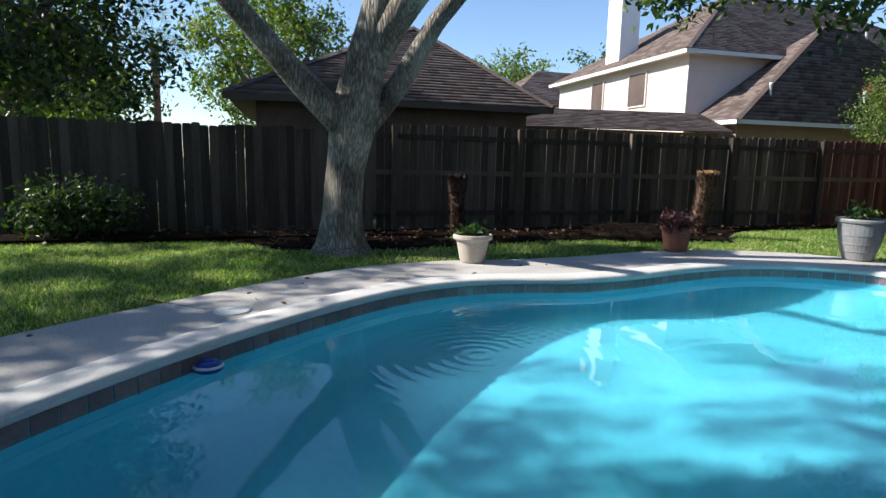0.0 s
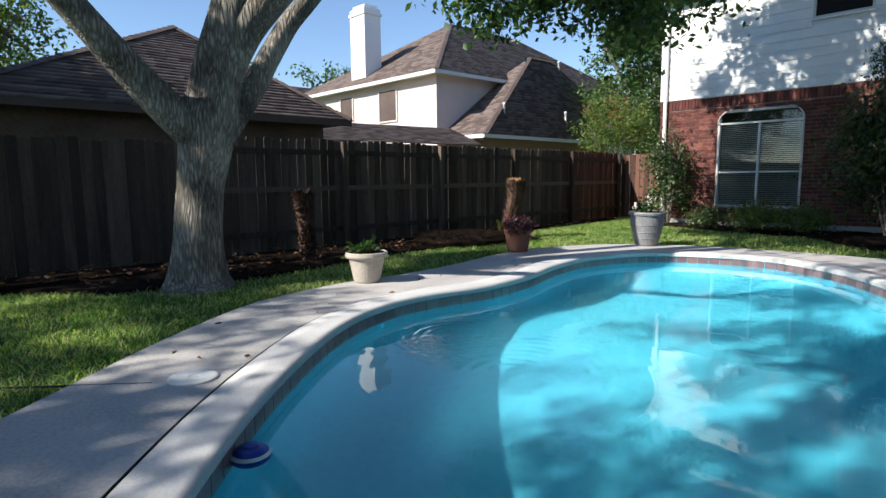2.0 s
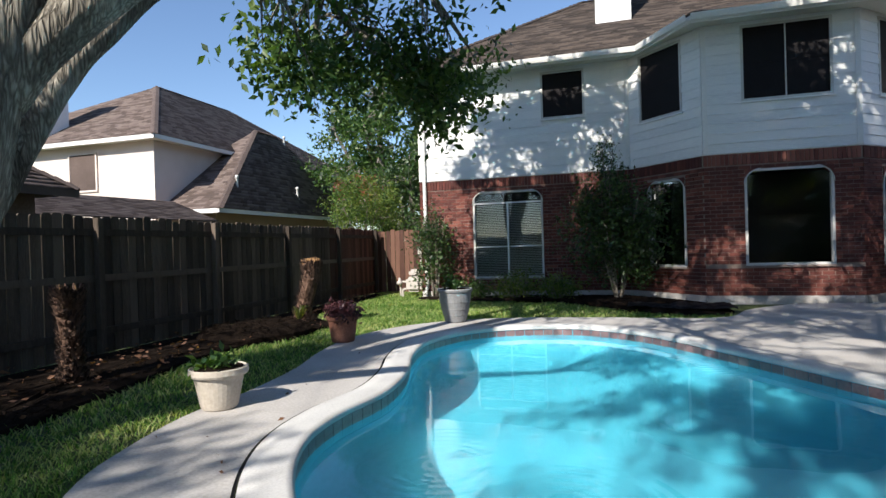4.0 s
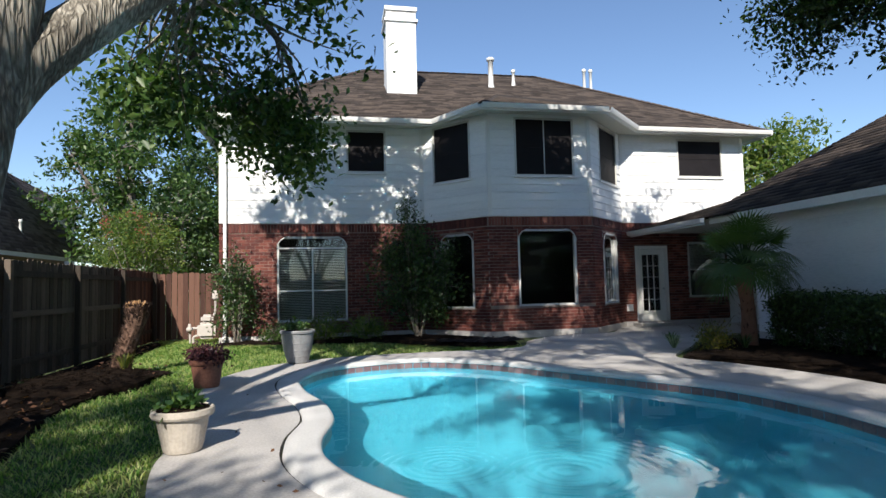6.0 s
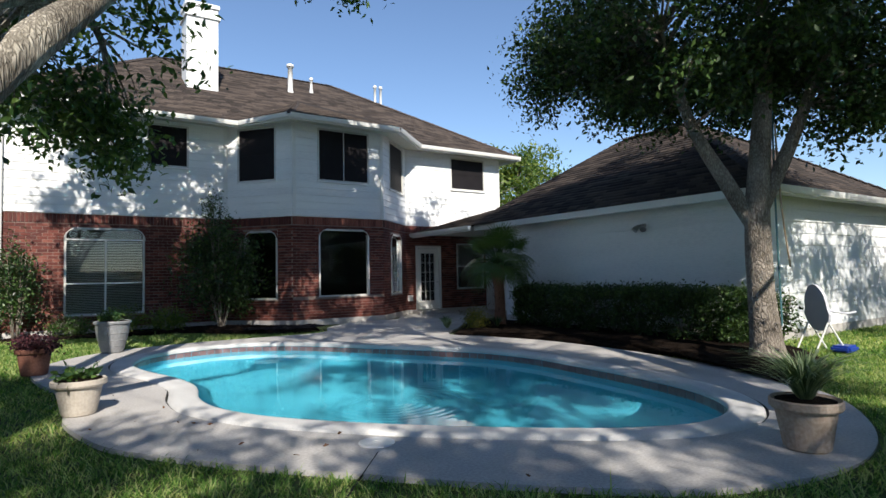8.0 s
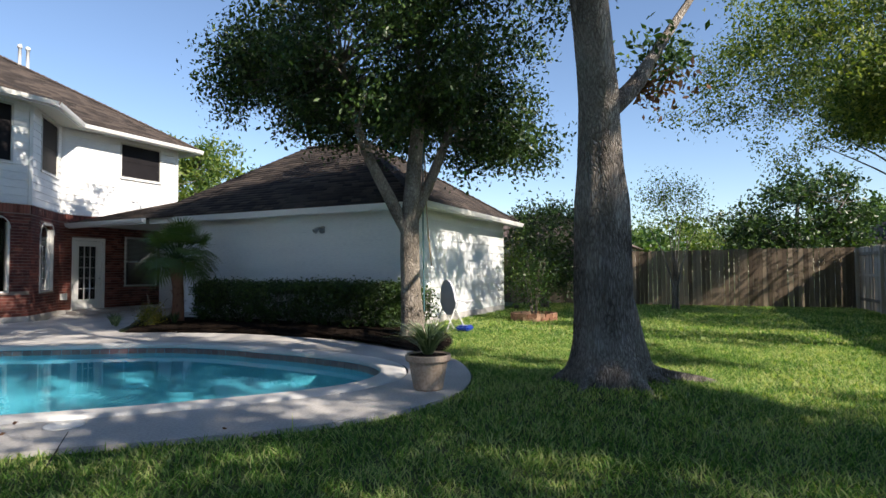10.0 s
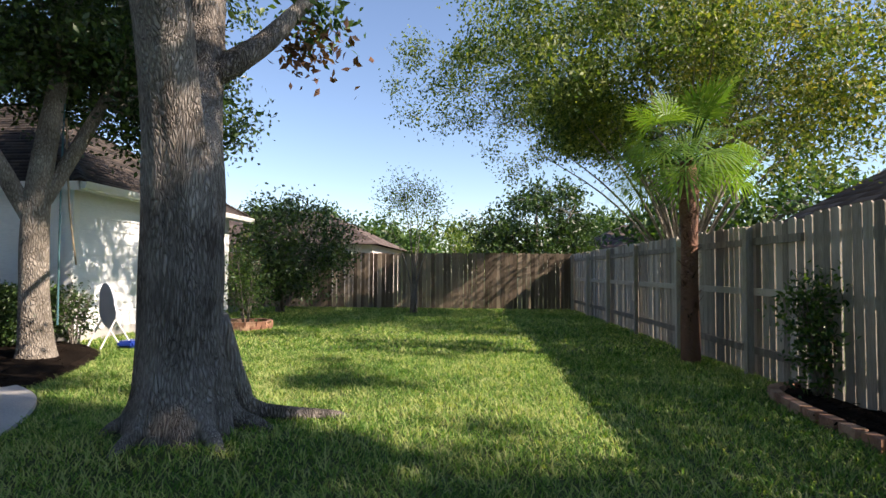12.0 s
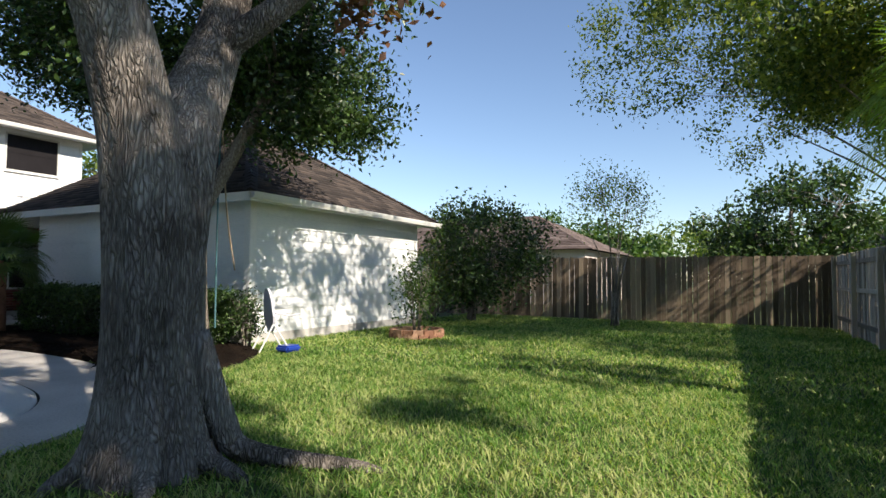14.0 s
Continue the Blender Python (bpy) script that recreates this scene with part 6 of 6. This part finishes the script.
p = pot("grey_pot", -0.95, 10.6, [(0.16, 0), (0.18, 0.02), (0.205, 0.12), (0.215, 0.125), (0.215, 0.14), (0.232, 0.22), (0.24, 0.225), (0.24, 0.245), (0.258, 0.34), (0.265, 0.345), (0.265, 0.36), (0.275, 0.49), (0.275, 0.51), (0.30, 0.52), (0.305, 0.55), (0.295, 0.57), (0.27, 0.55)], "zinc", "large ribbed grey pot with a few leaves")
part("pot_leaves", leaf_cloud("pot_leaves", clump_points(rng, 12, (-0.95, 10.6, 0.63), (0.2, 0.2, 0.08), 0.3), 14, (0.05, 0.05, 0.04), 0.08, "leaf", rng, 0.0), None, p)
p = pot("clay_pot", 2.72, 0.66, [(0.135, 0), (0.15, 0.015), (0.195, 0.27), (0.20, 0.28), (0.22, 0.285), (0.232, 0.30), (0.232, 0.345), (0.222, 0.355), (0.20, 0.33)], "old_clay", "weathered clay pot of arching strap leaves on the deck")
tuft("strap_leaves", 2.72, 0.66, 0.33, 0.52, 0.46, 280, "grass_plant", 9, "", p, 0.010)


# ---- palm stumps ----
def stump(x, y, x1, y1, h, r0, r1, seed, label, fray):
    ob = empty("palm_stump", x, y, 0, label, "stump")
    rg = random.Random(seed)
    line = smooth_line([(x, y, -0.05), (x + (x1 - x) * 0.4, y + (y1 - y) * 0.4, h * 0.35), (x1, y1, h * 0.8), (x1, y1, h)], 16)
    rr = lerp_list([r0 * 1.1, r0, r0 * 0.95, r1, r1 * 0.92], 16)
    bm = bmesh.new()
    tube(bm, line, rr, 12, 0.2, seed)
    part("stump_core", bm, "stump", ob)
    bm = bmesh.new()
    for k in range(900):
        t = rg.uniform(0.05, 1)
        i = min(int(t * 15), 14)
        p = line[i].lerp(line[i + 1], t * 15 - i)
        a = rg.uniform(0, 6.283)
        o = Vector((math.cos(a), math.sin(a), 0))
        s = Vector((-o.y, o.x, 0)) * 0.016
        b = p + o * rr[i] * 0.93
        tip = b + o * rg.uniform(0.025, 0.065) + Vector((0, 0, rg.uniform(0.03, 0.09)))
        vs = [bm.verts.new(v) for v in (b - s, b + s, tip + s * 0.5, tip - s * 0.5, b + Vector((0, 0, 0.05)))]
        bm.faces.new((vs[0], vs[1], vs[2], vs[3]))
        bm.faces.new((vs[3], vs[2], vs[4]))
    part("leaf_base", bm, "stump", ob, "cut leaf bases")
    bm = bmesh.new()
    for k in range(fray):
        a, q = rg.uniform(0, 6.283), rg.random() ** 0.5 * r1
        p = Vector((x1 + q * math.cos(a), y1 + q * math.sin(a), h - 0.02))
        tube(bm, [p, p + Vector((rg.uniform(-0.03, 0.03), rg.uniform(-0.03, 0.03), rg.uniform(0.03, 0.11)))], [0.012, 0.003], 4)
    part("frayed_top", bm, "cut_wood", ob, "frayed pale cut top")
    return ob


stump(-3.62, 5.68, -3.64, 5.66, 0.95, 0.10, 0.14, 1, "dark shaggy palm stump in bare mulch", 10)
stump(-3.68, 10.2, -3.38, 10.08, 1.08, 0.14, 0.17, 2, "leaning shaggy palm stump with frayed top", 90)

# ---- pool details ----
lid = tagged(part("skimmer_lid", (lambda b: (lathe(b, [(0.14, 0.0), (0.14, 0.008), (0.13, 0.012), (0.03, 0.012), (0.028, 0.007)], 28, 0.33, 2.64, 0.002), b)[1])(bmesh.new()), "white"), "round white skimmer lid set in the deck", "skimmer lid")
flt = empty("chlorine_float", 1.24, 2.57, WATER_Z, "blue and white floating chlorine dispenser", "pool float")
bm = bmesh.new()
lathe(bm, [(0.06, -0.06), (0.085, -0.04), (0.095, -0.01), (0.095, 0.012)], 20, 1.24, 2.57, WATER_Z)
part("float_base", bm, "blue", flt)
bm = bmesh.new()
lathe(bm, [(0.096, 0.013), (0.09, 0.022), (0.085, 0.026)], 20, 1.24, 2.57, WATER_Z)
part("float_band", bm, "vent_white", flt)
bm = bmesh.new()
lathe(bm, [(0.084, 0.027), (0.065, 0.042), (0.04, 0.05), (0.035, 0.06), (0.01, 0.065)], 20, 1.24, 2.57, WATER_Z)
part("float_cap", bm, "blue", flt)

# ---- chair, ropes, planter, meter ----
ch = empty("lounge_chair", 8.1, 2.85, 0, "grey mesh folding lounge chair stood by the garage", "chair")
CM = Matrix.Translation((8.1, 2.85, 0)) @ pose(0, 0, 0, 0, 0, 62)
bm = bmesh.new()
outl = [(0.27 * math.cos(a) * (1 if math.sin(a) < 0 else 0.85), 0.36 * math.sin(a)) for a in np.linspace(0, 6.283, 24, endpoint=False)]
f0 = [bm.verts.new(CM @ Vector((u, 0.10 * (v + 0.36) + 0.01, 0.66 + v))) for u, v in outl]
f1 = [bm.verts.new(CM @ Vector((u, 0.10 * (v + 0.36) + 0.05, 0.66 + v))) for u, v in outl]
bm.faces.new(f1)
bm.faces.new(f0[::-1])
for i in range(24):
    bm.faces.new((f0[i], f0[(i + 1) % 24], f1[(i + 1) % 24], f1[i]))
part("backrest", bm, "grey_cloth", ch, "grey padded mesh back")
for u in (-0.2, 0.2):
    for e in (-0.28, 0.22):
        bm = bmesh.new()
        tube(bm, [CM @ Vector((u, 0.05, 0.45)), CM @ Vector((u, 0.05 + e, 0.0))], [0.014, 0.014], 8)
        part("leg", bm, "vent_white", ch)
    bm = bmesh.new()
    tube(bm, smooth_line([CM @ Vector((u * 1.15, 0.03, 0.62)), CM @ Vector((u * 1.25, -0.2, 0.58)), CM @ Vector((u * 1.2, -0.38, 0.60))], 8), [0.014] * 8, 8)
    part("armrest", bm, "grey_cloth", ch)
bm = boxes((8.02, 8.35, 2.45, 2.72, 0.0, 0.10))
bmesh.ops.bevel(bm, geom=bm.edges[:], offset=0.03, segments=2, affect='EDGES')
tagged(part("plastic_bag", bm, "blue"), "crumpled light blue plastic bundle on the grass", "bag")

sw = empty("rope_swing", 7.0, 2.9, 3.4, "teal and tan ropes hanging from the tree", "rope")
for nm, pts, mt in (("teal_rope", [(7.0, 2.9, 3.6), (6.98, 2.9, 2.2), (6.97, 2.88, 0.45)], "rope_teal"), ("tan_rope", [(7.02, 2.88, 3.4), (7.15, 2.9, 2.2), (7.33, 2.9, 1.3)], "rope_tan")):
    bm = bmesh.new()
    tube(bm, smooth_line(pts, 12), [0.014] * 12, 6)
    part(nm, bm, mt, sw)

ring = empty("brick_planter", 11.45, 2.1, 0, "low ring of orange edging bricks round a shrub", "planter")
bk = mesh_of("edging_brick", boxes((-0.10, 0.10, -0.05, 0.05, -0.04, 0.07)), "edge_brick")
for k in range(16):
    a = 2 * math.pi * k / 16
    for lv in (0, 1):
        ob = new("edging_brick", bk)
        ob.parent = ring
        ob.matrix_basis = pose(0.52 * math.cos(a + lv * 0.2), 0.52 * math.sin(a + lv * 0.2), lv * 0.075, 0, 0, math.degrees(a + lv * 0.2) + 90)
edge = empty("bed_edging", 3.9, -6.0, 0, "sunken red brick edging of the south bed", "edging")
line = smooth_line([(5.85, -6.45, 0), (5.55, -6.1, 0), (4.9, -5.98, 0), (3.9, -5.97, 0), (2.8, -6.05, 0)], 17)
for a, b in zip(line, line[1:]):
    ob = new("edging_brick", bk)
    adopt(ob, edge)
    ob.matrix_parent_inverse = Matrix.Translation((3.9, -6.0, 0)).inverted()
    ob.matrix_basis = pose((a.x + b.x) / 2, (a.y + b.y) / 2, -0.01, 0, 0, math.degrees(math.atan2(b.y - a.y, b.x - a.x)))

mt_ = empty("gas_meter", -3.5, 15.7, 0, "pale grey gas meter and pipework at the house corner", "gas meter")
bm = boxes((-3.68, -3.24, 15.55, 15.83, 0.10, 0.50))
bmesh.ops.bevel(bm, geom=bm.edges[:], offset=0.07, segments=3, affect='EDGES')
part("meter_body", bm, "meter", mt_, "rounded pale meter case")
bm = boxes((-3.60, -3.30, 15.58, 15.80, 0.49, 0.70))
bmesh.ops.bevel(bm, geom=bm.edges[:], offset=0.06, segments=3, affect='EDGES')
part("meter_head", bm, "meter", mt_)
for pts, r in (([(-3.86, 15.7, -0.05), (-3.86, 15.7, 0.30), (-3.82, 15.7, 0.36), (-3.66, 15.7, 0.36)], 0.03), ([(-3.76, 15.6, -0.05), (-3.76, 15.6, 0.14), (-3.66, 15.6, 0.18)], 0.03), ([(-3.30, 15.7, 0.66), (-3.26, 15.7, 0.80), (-3.26, 15.7, 1.12)], 0.03)):
    bm = bmesh.new()
    tube(bm, smooth_line(pts, 10), [r] * 10, 8)
    part("pipe", bm, "meter", mt_)
bm = bmesh.new()
lathe(bm, [(0.03, 0), (0.07, 0.02), (0.085, 0.06), (0.07, 0.10), (0.035, 0.13), (0.03, 0.2)], 14, -3.86, 15.62, 0.28)
part("regulator", bm, "meter", mt_, smooth=True)
bm = boxes((-3.33, -3.2, 15.63, 15.77, 1.08, 1.30))
bmesh.ops.bevel(bm, geom=bm.edges[:], offset=0.02, segments=2, affect='EDGES')
part("junction_box", bm, "meter", mt_)

# tarp and netting heap on the deck by the house
bm = bmesh.new()
rg = random.Random(4)
gv = {}
for i in range(19):
    for j in range(9):
        x, y = 1.9 + i * 0.1, 12.0 + j * 0.11 + 0.25 * (i < 6)
        gv[i, j] = bm.verts.new((x + rg.uniform(-0.03, 0.03), y + rg.uniform(-0.03, 0.03), 0.05 + 0.05 * abs(noise.noise(Vector((x * 3, y * 3, 1)))) * 2 + rg.uniform(0, 0.03)))
for i in range(18):
    for j in range(8):
        bm.faces.new((gv[i, j], gv[i + 1, j], gv[i + 1, j + 1], gv[i, j + 1]))
tagged(part("black_netting", bm, "screen"), "crumpled black plastic sheet on the deck", "plastic sheet")

# ---- brickwork of the house ----
for w, holes, lower, i in brick_jobs:
    soldier(w, BRICK_TOP - 0.22, BRICK_TOP, lower, HRNG)
    if i == 2:
        bricks(w, 0.14, 0.72, holes, lower, True, HRNG)
        bricks(w, 0.764, BRICK_TOP - 0.225, holes, lower, False, HRNG)
    else:
        bricks(w, 0.14, BRICK_TOP - 0.225, holes, lower, False, HRNG)

# ---- waterline tiles ----
tile_m = mesh_of("tile", boxes((-0.070, 0.070, -0.012, 0.006, -0.075, 0.070)), "pool_tile")
n = len(POOL)
acc, last = 0.0, Vector(POOL[0])
inv = root_of(pool).inverted()
for k in range(1, n + 1):
    cur = Vector(POOL[k % n])
    seg = (cur - last).length
    while acc + seg >= 0.148:
        f = (0.148 - acc) / seg
        last = last.lerp(cur, f)
        seg = (cur - last).length
        acc = 0.0
        t = (cur - Vector(POOL[k - 1])).normalized()
        ob = new("tile", tile_m)
        ob.parent = pool
        ob.matrix_parent_inverse = inv
        ob.matrix_basis = pose(last.x, last.y, -0.125, 0, 0, math.degrees(math.atan2(t.y, t.x)))
    acc += seg
    last = cur


# ---- grass ----
def in_poly(px, py, poly):
    c = np.zeros(len(px), bool)
    j = len(poly) - 1
    for i in range(len(poly)):
        xi, yi = poly[i]
        xj, yj = poly[j]
        if yi != yj:
            c ^= ((yi > py) != (yj > py)) & (px < (xj - xi) * (py - yi) / (yj - yi) + xi)
        j = i
    return c


def lawn(name, x0, x1, y0, y1, density, height, width, seed, label):
    r = np.random.default_rng(seed)
    n = int((x1 - x0) * (y1 - y0) * density)
    px, py = r.uniform(x0, x1, n), r.uniform(y0, y1, n)
    keep = ~in_poly(px, py, offset(DECK, 0.03))
    for bed in (BED_GARAGE, BED_WEST, BED_HOUSE, BED_SOUTH, MOUND):
        keep &= ~in_poly(px, py, bed)
    keep &= ~((px > 8.5) & (px < 14.6) & (py > 4.0)) & ~((py > 15.2) & (px > -3.2)) & ~(((px - TX) ** 2 + (py - TY) ** 2) < 0.42 ** 2)
    keep &= ~(((px - 11.45) ** 2 + (py - 2.1) ** 2) < 0.55 ** 2) & (px > FX + 0.05) & (px < 18.7) & (py > -6.94 + 0.04 * (px + 4.9))
    px, py = px[keep], py[keep]
    n = len(px)
    patch = np.array([noise.noise(Vector((a * 0.9, b * 0.9, seed))) for a, b in zip(px[::40], py[::40])])
    patch = np.repeat(patch, 40)[:n]
    tuftn = np.sin(px * 7.3 + 2.1 * np.sin(py * 5.1)) * np.sin(py * 6.7 + 1.7 * np.sin(px * 4.3))
    h = height * r.uniform(0.5, 1.15, n) * (1 + 0.18 * tuftn)
    tall = r.random(n) < 0.012
    h[tall] *= 1.7
    a = r.uniform(0, 2 * np.pi, n)
    lean = r.uniform(0.6, 2.3, n) * h
    dx, dy = np.cos(a), np.sin(a)
    sx, sy = -dy, dx
    w = width * r.uniform(0.6, 1.2, n) / 2
    z = GROUND_Z + rise(px, py)
    v = np.empty((n, 5, 3))
    v[:, 0] = np.stack([px - sx * w, py - sy * w, z], 1)
    v[:, 1] = np.stack([px + sx * w, py + sy * w, z], 1)
    mx, my = px + dx * lean * 0.35, py + dy * lean * 0.35
    v[:, 2] = np.stack([mx + sx * w * 0.8, my + sy * w * 0.8, z + h * 0.65], 1)
    v[:, 3] = np.stack([mx - sx * w * 0.8, my - sy * w * 0.8, z + h * 0.65], 1)
    v[:, 4] = np.stack([px + dx * lean, py + dy * lean, z + h], 1)
    i = np.arange(n)[:, None] * 5
    faces = np.concatenate([i + [[0, 1, 2]], i + [[0, 2, 3]], i + [[3, 2, 4]]], 0)
    ob = new(name, arrays(name, v.reshape(-1, 3), faces, "grass"))
    return tagged(ob, label, "grass", "", "stuff")


lawn("grass", -4.9, 8.2, -6.8, 4.2, 2300, 0.052, 0.009, 1, "dense St Augustine grass of the near lawn")
lawn("grass", 8.2, 21.2, -6.8, 4.4, 700, 0.056, 0.018, 2, "St Augustine grass of the far lawn")
lawn("grass", -4.9, -0.6, 4.2, 17.0, 1200, 0.055, 0.012, 3, "St Augustine grass strip along the west fence")
lawn("grass", -0.6, 3.6, 11.0, 15.2, 700, 0.055, 0.015, 4, "St Augustine grass beside the house")



def litter(name, poly, count, seed, label, z=0.075, size=0.075):
    """Fallen leaves and chips lying flat over a bed."""
    r = np.random.default_rng(seed)
    p = np.array(poly)
    q = r.uniform(p.min(0), p.max(0), (count, 2))
    q = q[in_poly(q[:, 0], q[:, 1], poly) & ~in_poly(q[:, 0], q[:, 1], offset(POOL, 0.1))]
    c = np.column_stack([q, np.full(len(q), z)])
    ob = new(name, leaf_cloud(name, c, 1, (0.02, 0.02, 0.1 * z), size, "leaf_brown", r, 0.0, flat=0.85, aspect=0.45))
    return tagged(ob, label, "leaf litter", "", "stuff")


litter("leaf_litter", [(x, y) for x, y in offset(DECK, -0.1) if y < 9.2 and x < 1.2], 70, 8, "few dry leaves fallen on the pool deck", 0.008, 0.05)
litter("leaf_litter", [tuple(v[:2]) for v in BED_WEST], 1300, 5, "dry brown leaves scattered on the fence bed")

GROUPS = {"palm_stump": "palm stumps by the fence", "tall_shrub": "tall shrubs against the house", "low_shrub": "low shrubs under the window", "strap_plant": "tufted plants in the beds",
          "leafy_tree": "trees beyond the fences", "distant_tree": "trees on the skyline", "far_house": "houses beyond the fences"}
for ob in scene.objects:
    if ob.parent is None and ob.name.split(".")[0] in GROUPS:
        ob["group"] = GROUPS[ob.name.split(".")[0]]
